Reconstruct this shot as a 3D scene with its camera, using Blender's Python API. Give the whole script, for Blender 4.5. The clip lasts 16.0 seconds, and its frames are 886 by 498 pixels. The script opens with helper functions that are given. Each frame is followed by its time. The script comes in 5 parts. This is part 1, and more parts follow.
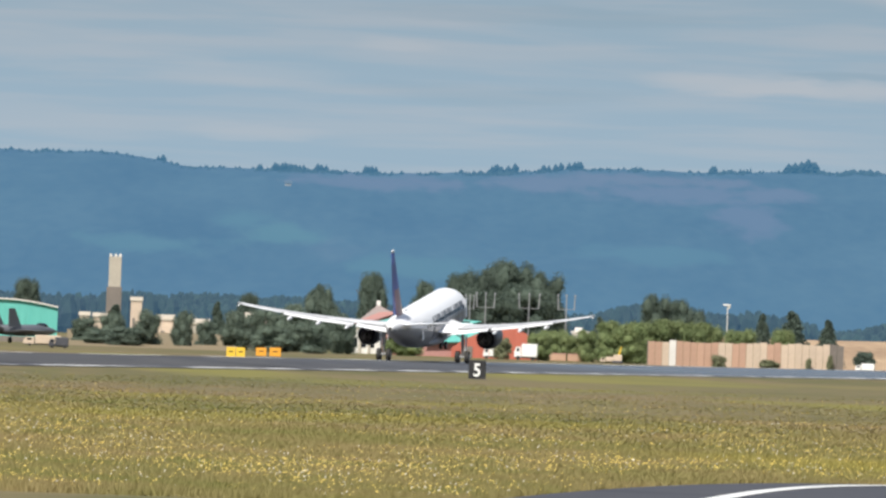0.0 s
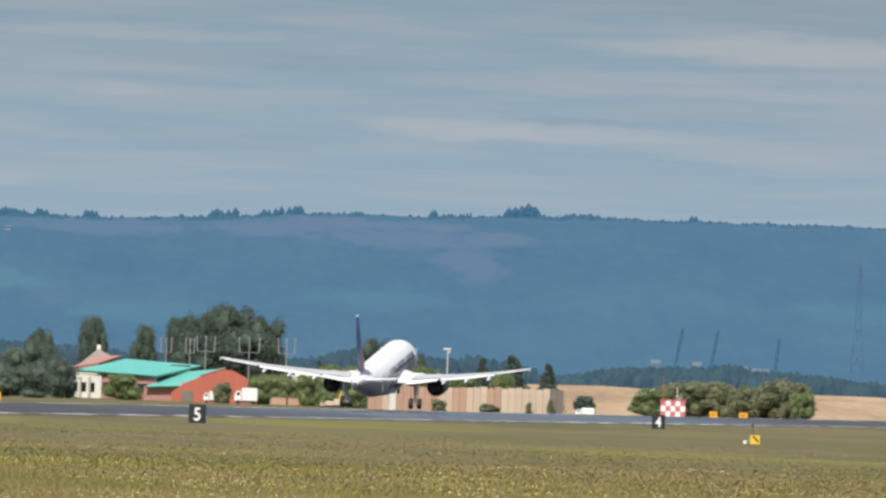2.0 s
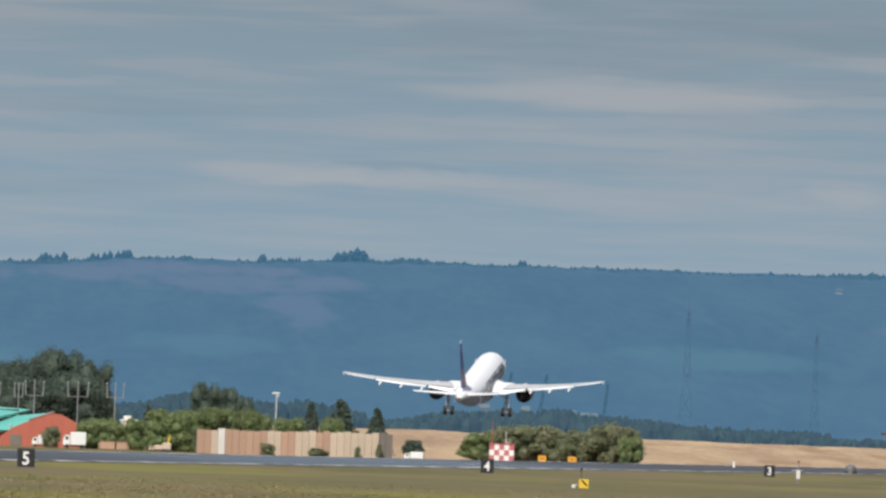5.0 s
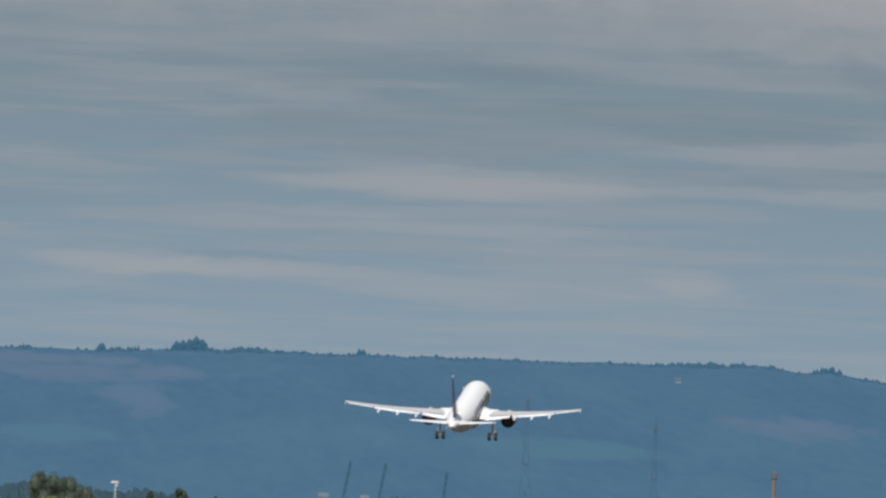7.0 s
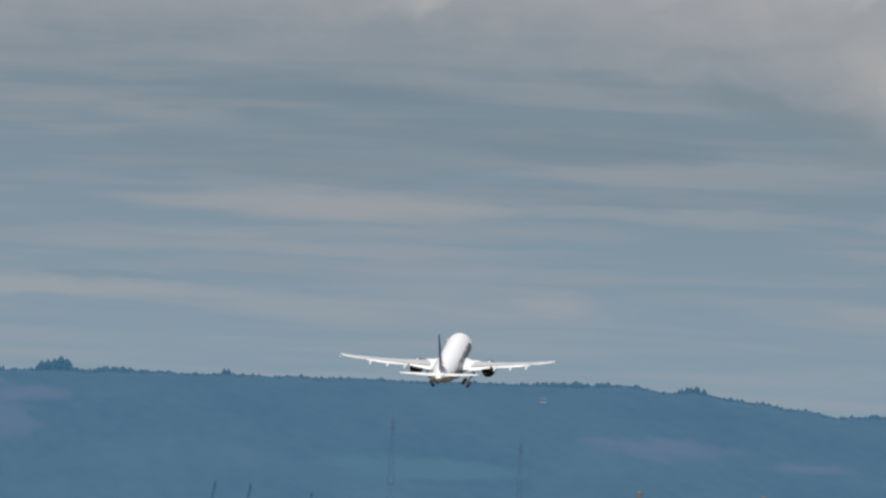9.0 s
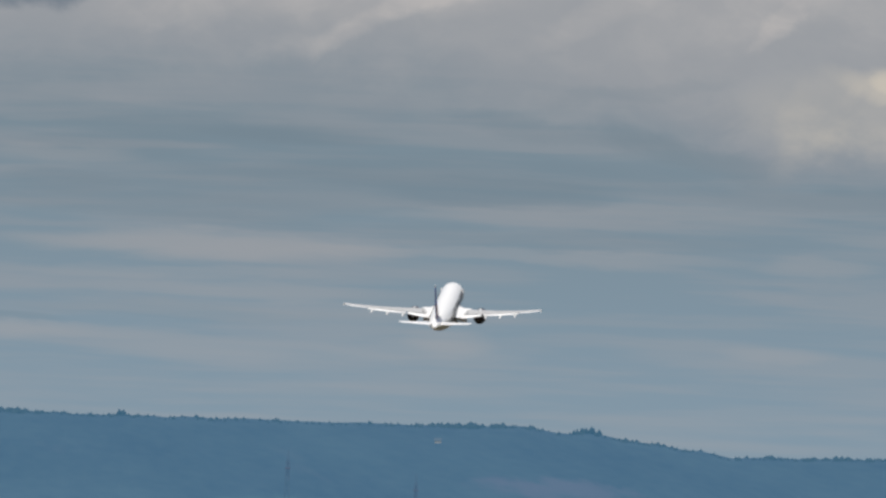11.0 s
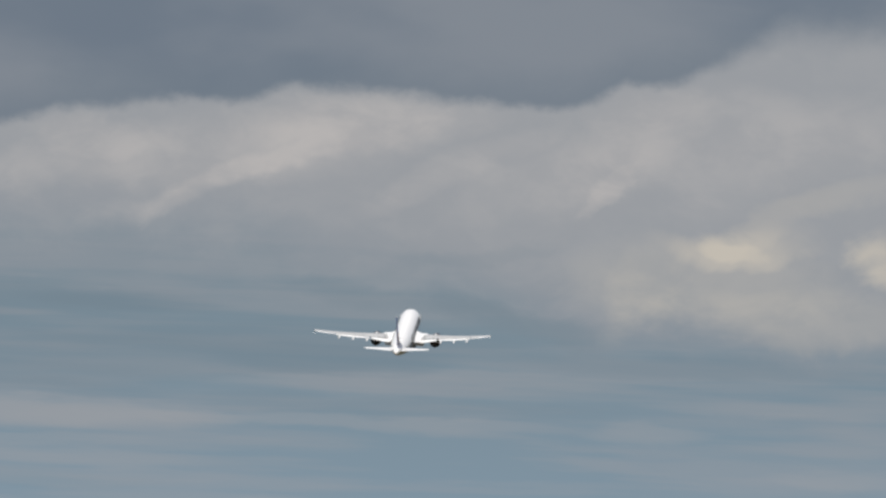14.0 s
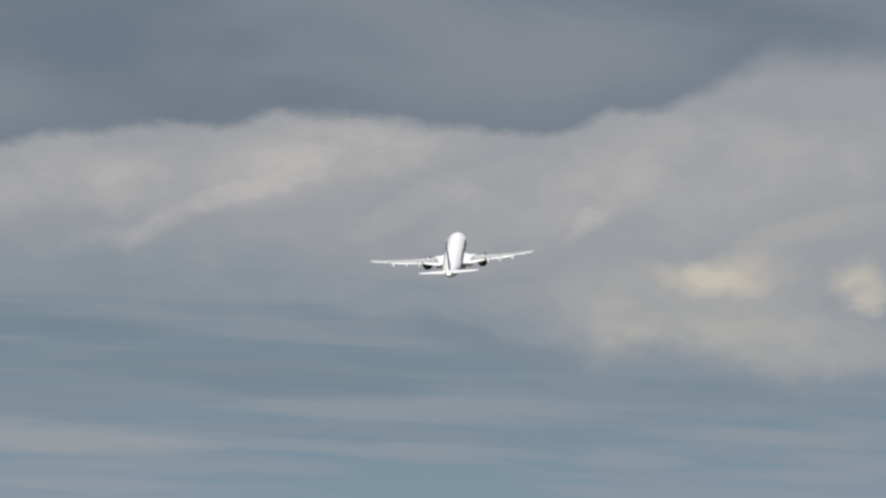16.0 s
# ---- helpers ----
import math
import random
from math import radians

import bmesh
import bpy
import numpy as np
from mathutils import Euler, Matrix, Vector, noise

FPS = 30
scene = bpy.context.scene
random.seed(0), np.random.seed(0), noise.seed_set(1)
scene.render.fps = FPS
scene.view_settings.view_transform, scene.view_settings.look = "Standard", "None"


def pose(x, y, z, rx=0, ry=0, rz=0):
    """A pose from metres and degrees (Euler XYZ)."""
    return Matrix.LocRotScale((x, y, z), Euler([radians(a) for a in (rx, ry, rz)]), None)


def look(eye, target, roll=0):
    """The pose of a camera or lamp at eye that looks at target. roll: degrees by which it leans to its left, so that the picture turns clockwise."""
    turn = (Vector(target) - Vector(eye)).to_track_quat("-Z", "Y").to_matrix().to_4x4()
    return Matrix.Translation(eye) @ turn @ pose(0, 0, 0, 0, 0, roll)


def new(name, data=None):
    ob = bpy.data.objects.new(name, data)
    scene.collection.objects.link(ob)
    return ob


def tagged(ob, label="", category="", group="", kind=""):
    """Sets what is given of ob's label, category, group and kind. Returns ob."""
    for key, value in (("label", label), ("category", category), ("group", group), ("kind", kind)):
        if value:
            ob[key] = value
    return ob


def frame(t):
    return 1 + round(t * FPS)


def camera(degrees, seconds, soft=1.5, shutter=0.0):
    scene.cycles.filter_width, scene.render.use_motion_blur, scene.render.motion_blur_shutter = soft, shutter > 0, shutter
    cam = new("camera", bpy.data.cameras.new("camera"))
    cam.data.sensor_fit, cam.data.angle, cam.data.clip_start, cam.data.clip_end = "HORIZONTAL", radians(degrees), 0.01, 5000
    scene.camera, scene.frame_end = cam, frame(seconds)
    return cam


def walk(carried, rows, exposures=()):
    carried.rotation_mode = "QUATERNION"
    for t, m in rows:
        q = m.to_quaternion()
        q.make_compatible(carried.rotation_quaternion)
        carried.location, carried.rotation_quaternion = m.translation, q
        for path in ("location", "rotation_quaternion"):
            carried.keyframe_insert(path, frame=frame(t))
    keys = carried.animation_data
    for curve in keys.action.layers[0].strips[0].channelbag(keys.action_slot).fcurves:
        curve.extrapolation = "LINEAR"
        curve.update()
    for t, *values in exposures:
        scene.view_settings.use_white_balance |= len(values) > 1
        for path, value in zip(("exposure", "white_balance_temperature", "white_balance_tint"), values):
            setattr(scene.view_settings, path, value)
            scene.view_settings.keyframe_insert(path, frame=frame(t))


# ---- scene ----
# A jet airliner takes off, filmed from a low rise beside the airfield through a long lens.
# x right, y ahead, z up; the eye stands 3.87 m over the grass at the origin.
EYE = Vector((0, 0, 3.87))
ROLL = 2.12
TRACK = radians(9.63)          # heading of the runway, clockwise from +y
ALONG = Vector((math.sin(TRACK), math.cos(TRACK), 0))
ACROSS = Vector((-math.cos(TRACK), math.sin(TRACK), 0))
MARK = Vector((3.19, 955.0, 0))  # foot of the first distance sign


def aim(az, el):
    """Pose of the tripod head: bearing and elevation in degrees."""
    a, e = radians(az), radians(el)
    way = Vector((math.sin(a) * math.cos(e), math.cos(a) * math.cos(e), math.sin(e)))
    return look(EYE, EYE + way * 100, ROLL)


cam = camera(4.38, 16.0, soft=2.6)
walk(cam, [(t, aim(a, e)) for t, a, e in [
    (0, 0.0000, 0.4072),
    (0.5, 0.3482, 0.4825),
    (1, 0.9092, 0.5514),
    (1.5, 1.2414, 0.6434),
    (2, 1.3745, 0.6763),
    (2.5, 1.3882, 0.6824),
    (3, 1.4193, 0.7506),
    (3.5, 1.5739, 0.8039),
    (4, 1.7526, 0.8888),
    (4.5, 1.9608, 0.9301),
    (5, 2.2127, 0.9254),
    (5.2, 2.3517, 0.9474),
    (7.3, 3.1000, 1.4337),
    (7.5, 3.1862, 1.4481),
    (8, 3.3692, 1.4912),
    (8.5, 3.5117, 1.4965),
    (9, 3.6564, 1.5159),
    (9.5, 3.8274, 1.5809),
    (9.7, 3.8649, 1.6243),
    (11.8, 4.4049, 1.9211),
    (12, 4.4654, 2.0241),
    (12.5, 4.6084, 2.0909),
    (13, 4.7207, 2.3048),
    (13.5, 4.8299, 2.4543),
    (14, 4.9843, 2.5887),
    (14.5, 5.0175, 2.6738),
    (15, 5.0091, 2.6735),
    (15.5, 5.0147, 2.6737),
    (16, 5.0550, 2.7199),
]], exposures=[(0, 0.28), (1.5, 0.18), (4, 0.02), (5, -0.04), (7.5, -0.24), (9, -0.24), (12.5, -0.29), (16, -0.28)])

# ---- light ----
SUN_EL, SUN_AZ = 50.0, -160.0   # bearing clockwise from +y: to the left and a little behind


# clouds seen from the field: bearing, elevation, half length, half height (degrees), weight, slope
PALE_STREAKS = [(-0.23, 1.696, 0.92, 0.030, 0.5, 0), (2.96, 1.711, 0.92, 0.075, 1.0, 0), (-0.25, 1.405, 0.20, 0.036, 0.5, 0), (1.38, 1.275, 0.42, 0.060, 0.9, 0),
                (2.19, 1.263, 0.70, 0.036, 0.5, 0), (3.13, 1.494, 0.78, 0.045, 0.4, 0), (3.23, 1.198, 0.73, 0.061, 0.4, 0), (-1.03, 1.245, 0.50, 0.061, 0.4, 0),
                (-0.94, 0.950, 0.34, 0.045, 0.5, 0), (2.78, 1.576, 0.78, 0.034, 0.4, 0), (2.28, 2.139, 0.36, 0.045, 0.5, 0), (4.56, 2.495, 0.50, 0.061, 0.5, 0),
                (4.48, 1.717, 1.06, 0.039, 0.5, 0), (4.22, 1.270, 0.22, 0.073, 0.6, 0)]
PALE_STREAKS_EAST = [(1.93, 1.262, 0.47, 0.050, 0.3, 0), (5.85, 1.275, 0.28, 0.045, 0.6, 0), (4.09, 1.216, 0.47, 0.061, 0.4, 0), (3.00, 1.385, 0.84, 0.034, 0.3, 0),
                     (5.35, 1.948, 0.56, 0.034, 0.3, 0), (6.04, 1.708, 0.31, 0.050, 0.5, 0), (6.97, 1.504, 0.36, 0.050, 0.5, 0), (4.38, 1.912, 0.61, 0.039, 0.3, 0),
                     (6.60, 1.850, 0.60, 0.040, 0.3, 0)]
BLUE_GAPS = [(1.96, 1.319, 0.34, 0.030, 0.7, 0), (0.47, 1.577, 0.98, 0.050, 0.5, 0), (2.70, 1.911, 1.06, 0.061, 0.6, 0), (0.21, 1.176, 0.73, 0.050, 0.4, 0), (2.26, 2.004, 0.34, 0.056, 0.6, 0),
             (4.47, 2.016, 0.56, 0.073, 0.6, 0), (3.10, 1.839, 0.56, 0.045, 0.5, 0), (3.42, 2.271, 0.50, 0.056, 0.5, 0), (2.45, 2.176, 0.50, 0.073, 0.5, 0), (2.90, 1.382, 0.84, 0.039, 0.4, 0),
             (3.67, 2.025, 1.40, 0.101, 0.6, 0), (2.96, 2.279, 0.73, 0.084, 0.5, -0.06), (4.21, 2.115, 1.40, 0.084, 0.5, 0), (4.78, 1.801, 1.17, 0.056, 0.5, 0), (6.20, 2.040, 1.00, 0.060, 0.6, 0)]
BANK_LOBES = [(4.17, 3.100, 0.95, 0.20, 0.55, 0.16), (4.61, 3.200, 0.60, 0.14, 0.5, 0.06), (3.27, 3.110, 0.34, 0.10, 0.55, 0.05), (3.79, 2.865, 0.55, 0.090, 0.7, 0.40), (5.02, 2.970, 0.48, 0.10, 0.5, 0.45),
              (5.98, 3.310, 0.34, 0.10, 0.5, 0.1), (5.81, 2.916, 0.12, 0.084, 0.6, 0.9), (6.49, 3.150, 0.80, 0.27, 0.55, 0.1), (2.89, 2.906, 0.55, 0.120, 0.45, 0.1), (5.60, 3.000, 0.60, 0.20, 0.4, 0.2)]
BANK_GAPS = [(5.38, 2.235, 0.42, 0.095, 0.50, -0.15), (4.70, 2.330, 0.60, 0.070, 0.35, -0.1), (5.10, 2.560, 0.50, 0.060, 0.2, 0.2)]
SUNLIT_PATCHES = [(6.42, 2.650, 0.42, 0.085, 0.50, 0.05), (6.40, 2.660, 0.20, 0.045, 0.35, 0.0), (6.83, 2.830, 0.45, 0.080, 0.40, 0.3), (7.14, 2.614, 0.15, 0.13, 0.85, 0.0), (6.29, 2.480, 0.70, 0.20, 0.28, 0.0), (6.72, 2.330, 0.85, 0.13, 0.24, 0.0), (5.95, 2.430, 0.20, 0.20, 0.22, 0.64)]
DARK_RIM = [(1.0, 2.80), (2.3, 2.86), (2.77, 3.12), (3.02, 3.20), (3.58, 3.27), (3.90, 3.26), (4.20, 3.34), (4.74, 3.34), (5.25, 3.29), (5.62, 3.29), (5.86, 3.41), (6.16, 3.44), (6.42, 3.55), (6.60, 3.60), (7.9, 3.62)]


def make_world():
    w = bpy.data.worlds.new("sky")
    scene.world = w
    w.use_nodes = True
    nt = w.node_tree
    nt.nodes.clear()
    N = nt.nodes.new

    def link(a, b):
        nt.links.new(a, b)

    def mth(op, a, b=None, c=None, clamp=False):
        n = N("ShaderNodeMath")
        n.operation, n.use_clamp = op, clamp
        for i, v in enumerate((a, b, c)):
            if v is None:
                continue
            if isinstance(v, (int, float)):
                n.inputs[i].default_value = v
            else:
                link(v, n.inputs[i])
        return n.outputs[0]

    def smooth(v, lo, hi):
        n = N("ShaderNodeMapRange")
        n.interpolation_type = "SMOOTHSTEP"
        link(v, n.inputs[0])
        for k, lim in ((1, lo), (2, hi)):
            if isinstance(lim, (int, float)):
                n.inputs[k].default_value = lim
            else:
                link(lim, n.inputs[k])
        return n.outputs[0]

    def mix(f, a, b):
        n = N("ShaderNodeMix")
        n.data_type = "RGBA"
        if isinstance(f, (int, float)):
            n.inputs[0].default_value = f
        else:
            link(f, n.inputs[0])
        for k, v in ((6, a), (7, b)):
            if isinstance(v, tuple):
                n.inputs[k].default_value = (*v, 1)
            else:
                link(v, n.inputs[k])
        return n.outputs[2]

    tc = N("ShaderNodeTexCoord")
    sp = N("ShaderNodeSeparateXYZ")
    link(tc.outputs["Generated"], sp.inputs[0])
    X, Y, Z = sp.outputs
    el = mth("MULTIPLY", mth("ARCSINE", Z), 57.2958)
    az = mth("MULTIPLY", mth("ARCTAN2", X, Y), 57.2958)

    def field(sx, sy, ox, oy, detail, rough, dist=0.0):
        """Noise over bearing and elevation, in degrees."""
        c = N("ShaderNodeCombineXYZ")
        link(mth("MULTIPLY_ADD", az, sx, ox), c.inputs[0])
        link(mth("MULTIPLY_ADD", el, sy, oy), c.inputs[1])
        n = N("ShaderNodeTexNoise")
        n.inputs["Scale"].default_value, n.inputs["Detail"].default_value = 1.0, detail
        n.inputs["Roughness"].default_value, n.inputs["Distortion"].default_value = rough, dist
        link(c.outputs[0], n.inputs["Vector"])
        return n.outputs["Fac"]

    wisp = field(0.55, 7.5, 7.7, 2.2, 5, 0.5, 0.25)
    grain = field(1.6, 9.0, 2.1, 4.4, 5, 0.55, 0.2)
    billow = field(1.5, 2.4, 1.3, 5.2, 6, 0.55, 0.4)
    broad = field(0.45, 1.3, 9.3, 1.9, 4, 0.5, 0.2)
    # ragged outlines: the clouds are shaped on a slightly stirred bearing and elevation
    el_s = mth("MULTIPLY_ADD", mth("SUBTRACT", grain, 0.5), 0.13, el)
    el_b = mth("MULTIPLY_ADD", mth("SUBTRACT", billow, 0.5), 0.36, el)
    az_b = mth("MULTIPLY_ADD", mth("SUBTRACT", field(2.2, 2.2, 6.1, 3.3, 5, 0.55), 0.5), 0.5, az)

    def clouds(rows, azimuth, elevation):
        """Soft-edged cloud patches: bearing, elevation, half length, half height, weight, slope."""
        total = None
        for a0, e0, ra, re, weight, slope in rows:
            u = mth("MULTIPLY_ADD", azimuth, 1 / ra, -a0 / ra)
            v = mth("MULTIPLY_ADD", elevation, 1 / re, mth("MULTIPLY_ADD", azimuth, -slope / re, (slope * a0 - e0) / re))
            r = smooth(mth("MULTIPLY_ADD", v, v, mth("MULTIPLY", u, u)), 1.6, 0.0)
            total = mth("MULTIPLY", r, weight) if total is None else mth("MULTIPLY_ADD", r, weight, total)
        return mth("MINIMUM", total, 1.0)

    pale = clouds(PALE_STREAKS + PALE_STREAKS_EAST, az, el_s)
    dusk = clouds(BLUE_GAPS, az, el_s)
    # low stratus streaks over pale blue-grey air
    low = mix(smooth(el, 0.7, 2.7), (0.272, 0.374, 0.462), (0.224, 0.300, 0.358))
    veil = mth("MULTIPLY", smooth(wisp, 0.42, 0.64), 0.46)
    thin = mix(smooth(el, 0.6, 2.2), (0.360, 0.412, 0.466), (0.352, 0.376, 0.412))
    low = mix(veil, low, thin)
    low = mix(mth("MULTIPLY", smooth(field(0.8, 13.0, 4.7, 8.1, 4, 0.5, 0.2), 0.46, 0.66), 0.30), low, thin)
    low = mix(mth("MULTIPLY", dusk, 0.6), low, mix(smooth(el, 0.7, 2.6), (0.228, 0.322, 0.396), (0.204, 0.270, 0.325)))
    low = mix(mth("MULTIPLY", pale, 0.78), low, mix(smooth(el, 0.6, 2.2), (0.390, 0.430, 0.474), (0.384, 0.402, 0.430)))
    # a bank of cumulus above, lit along its upper rim and on slanting folds
    foot = N("ShaderNodeMapRange")
    foot.interpolation_type = "SMOOTHSTEP"
    link(az_b, foot.inputs[0])
    foot.inputs[1].default_value, foot.inputs[2].default_value = 3.4, 5.8
    foot.inputs[3].default_value, foot.inputs[4].default_value = 2.34, 2.14
    over = mth("SUBTRACT", el_b, foot.outputs[0])
    inbank = smooth(over, -0.10, mth("MULTIPLY_ADD", smooth(az, 5.2, 5.8), -0.30, 0.46))
    bank = mix(smooth(over, 0.0, 0.7), (0.308, 0.348, 0.394), (0.388, 0.406, 0.434))
    lobes = clouds(BANK_LOBES, az_b, el_b)
    lit = mth("MULTIPLY", lobes, mth("MULTIPLY_ADD", smooth(billow, 0.34, 0.66), 0.45, 0.55), clamp=True)
    fluff = field(2.6, 4.2, 3.9, 6.6, 7, 0.6, 0.3)
    bank = mix(mth("MULTIPLY", smooth(fluff, 0.40, 0.66), 0.28), bank, (0.446, 0.454, 0.470))
    bank = mix(lit, bank, mix(smooth(fluff, 0.36, 0.64), (0.488, 0.482, 0.490), (0.572, 0.550, 0.542)))
    sky = mix(inbank, low, bank)
    sky = mix(clouds(BANK_GAPS, az_b, el_b), sky, (0.222, 0.290, 0.345))
    warm = mth("MULTIPLY", clouds(SUNLIT_PATCHES, az_b, el_b), mth("MULTIPLY_ADD", smooth(billow, 0.36, 0.60), 0.5, 0.5))
    sky = mix(warm, sky, (0.660, 0.610, 0.535))
    # the darker base of the next bank, with a ragged lower edge
    rim = N("ShaderNodeValToRGB")
    rim.color_ramp.interpolation = "LINEAR"
    link(mth("MULTIPLY_ADD", az, 1 / 7, -1 / 7), rim.inputs[0])
    stops = rim.color_ramp.elements
    for i, (a0, e0) in enumerate(DARK_RIM):
        s = stops[i] if i < 2 else stops.new((a0 - 1) / 7)
        s.position, s.color = (a0 - 1) / 7, (e0 - 2.5, e0 - 2.5, e0 - 2.5, 1)
    above = mth("SUBTRACT", el, mth("ADD", rim.outputs[0], 2.5))
    above = mth("MULTIPLY_ADD", mth("SUBTRACT", field(4.0, 5.0, 2.7, 0.4, 6, 0.6), 0.5), 0.16, above)
    dark = mix(smooth(broad, 0.36, 0.64), (0.190, 0.234, 0.294), (0.270, 0.303, 0.350))
    dark = mix(mth("MULTIPLY", mth("SUBTRACT", 1.0, smooth(above, 0.0, 0.30)), 0.55), dark, (0.182, 0.230, 0.286))
    sky = mix(smooth(above, -0.03, mth("MULTIPLY_ADD", smooth(az, 6.1, 6.8), 0.22, 0.06)), sky, dark)
    # high up, broken cloud with blue between
    nishita = N("ShaderNodeTexSky")
    nishita.sky_type, nishita.sun_disc = "NISHITA", False
    nishita.sun_elevation, nishita.sun_rotation = radians(SUN_EL), radians(SUN_AZ)
    blue = N("ShaderNodeVectorMath")
    blue.operation = "SCALE"
    link(nishita.outputs[0], blue.inputs[0])
    blue.inputs["Scale"].default_value = 0.1
    puff = N("ShaderNodeTexNoise")
    puff.inputs["Scale"].default_value, puff.inputs["Detail"].default_value = 3.0, 6
    link(tc.outputs["Generated"], puff.inputs["Vector"])
    high = mix(smooth(puff.outputs["Fac"], 0.42, 0.62), blue.outputs[0], (0.42, 0.44, 0.47))
    sky = mix(smooth(el, 4.6, 12.0), sky, high)
    bg = N("ShaderNodeBackground")
    link(sky, bg.inputs[0])
    bg.inputs[1].default_value = 1.0
    out = N("ShaderNodeOutputWorld")
    link(bg.outputs[0], out.inputs[0])


make_world()
sun = new("sun", bpy.data.lights.new("sun", "SUN"))
sun.data.energy, sun.data.angle, sun.data.color = 5.0, radians(0.53), (1.0, 0.95, 0.87)
_a, _e = radians(SUN_AZ), radians(SUN_EL)
sun.matrix_world = look(Vector((math.sin(_a) * math.cos(_e), math.cos(_a) * math.cos(_e), math.sin(_e))) * 50, Vector((0, 0, 0)))


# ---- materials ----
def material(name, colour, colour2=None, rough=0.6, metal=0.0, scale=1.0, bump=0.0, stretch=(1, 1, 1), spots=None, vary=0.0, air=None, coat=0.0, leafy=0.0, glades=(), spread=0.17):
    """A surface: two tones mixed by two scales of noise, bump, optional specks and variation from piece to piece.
    air: lit haze before a far backdrop, put into its surfaces as emission."""
    m = bpy.data.materials.new(name)
    m.use_nodes = True
    nt = m.node_tree
    bs = nt.nodes["Principled BSDF"]
    N, L = nt.nodes.new, nt.links.new
    bs.inputs["Roughness"].default_value, bs.inputs["Metallic"].default_value = rough, metal
    bs.inputs["Coat Weight"].default_value = coat
    tc, mp = N("ShaderNodeTexCoord"), N("ShaderNodeMapping")
    mp.inputs["Scale"].default_value = stretch
    L(tc.outputs["Object"], mp.inputs["Vector"])
    big, fine = N("ShaderNodeTexNoise"), N("ShaderNodeTexNoise")
    big.inputs["Scale"].default_value, big.inputs["Detail"].default_value = scale, 4
    fine.inputs["Scale"].default_value, fine.inputs["Detail"].default_value = scale * 9, 3
    for n in (big, fine):
        L(mp.outputs[0], n.inputs["Vector"])
    add = N("ShaderNodeMath")
    add.operation = "MULTIPLY_ADD"
    L(fine.outputs["Fac"], add.inputs[0])
    add.inputs[1].default_value = 0.45
    half = N("ShaderNodeMath")
    half.operation = "MULTIPLY"
    L(big.outputs["Fac"], half.inputs[0])
    half.inputs[1].default_value = 0.55
    L(half.outputs[0], add.inputs[2])
    rg = N("ShaderNodeMapRange")
    L(add.outputs[0], rg.inputs[0])
    rg.inputs[1].default_value, rg.inputs[2].default_value = 0.5 - spread, 0.5 + spread
    mx = N("ShaderNodeMix")
    mx.data_type = "RGBA"
    L(rg.outputs[0], mx.inputs[0])
    mx.inputs[6].default_value = (*colour, 1)
    mx.inputs[7].default_value = (*(colour2 or tuple(c * 0.8 for c in colour)), 1)
    col = mx.outputs[2]
    if spots:
        sc, lo, tone = spots
        sn = N("ShaderNodeTexNoise")
        sn.inputs["Scale"].default_value, sn.inputs["Detail"].default_value = sc, 5
        L(mp.outputs[0], sn.inputs["Vector"])
        sr = N("ShaderNodeMapRange")
        L(sn.outputs["Fac"], sr.inputs[0])
        sr.inputs[1].default_value, sr.inputs[2].default_value = lo - 0.03, lo + 0.09
        m2 = N("ShaderNodeMix")
        m2.data_type = "RGBA"
        L(sr.outputs[0], m2.inputs[0])
        L(col, m2.inputs[6])
        m2.inputs[7].default_value = (*tone, 1)
        col = m2.outputs[2]
    for gx, gz, rx, rz, tone in glades:
        # a clearing with a ragged edge, at gx, gz and rx by rz in size
        gm, gl, gn, ga, gr, m3 = N("ShaderNodeMapping"), N("ShaderNodeVectorMath"), N("ShaderNodeTexNoise"), N("ShaderNodeMath"), N("ShaderNodeMapRange"), N("ShaderNodeMix")
        gm.inputs["Location"].default_value = (-gx / rx, 0, -gz / rz)
        gm.inputs["Scale"].default_value = (1 / rx, 0, 1 / rz)
        L(tc.outputs["Object"], gm.inputs["Vector"])
        gl.operation = "LENGTH"
        L(gm.outputs[0], gl.inputs[0])
        gn.inputs["Scale"].default_value, gn.inputs["Detail"].default_value, gn.inputs["Roughness"].default_value = 0.07, 7, 0.62
        gs = N("ShaderNodeMapping")
        gs.inputs["Scale"].default_value = (1, 0.02, 2.2)
        L(tc.outputs["Object"], gs.inputs["Vector"])
        L(gs.outputs[0], gn.inputs["Vector"])
        ga.operation = "MULTIPLY_ADD"
        L(gn.outputs["Fac"], ga.inputs[0])
        ga.inputs[1].default_value = 2.6
        L(gl.outputs["Value"], ga.inputs[2])
        gr.interpolation_type = "SMOOTHSTEP"
        L(ga.outputs[0], gr.inputs[0])
        gr.inputs[1].default_value, gr.inputs[2].default_value = 2.55, 1.75
        m3.data_type = "RGBA"
        L(gr.outputs[0], m3.inputs[0])
        L(col, m3.inputs[6])
        m3.inputs[7].default_value = (*tone, 1)
        col = m3.outputs[2]
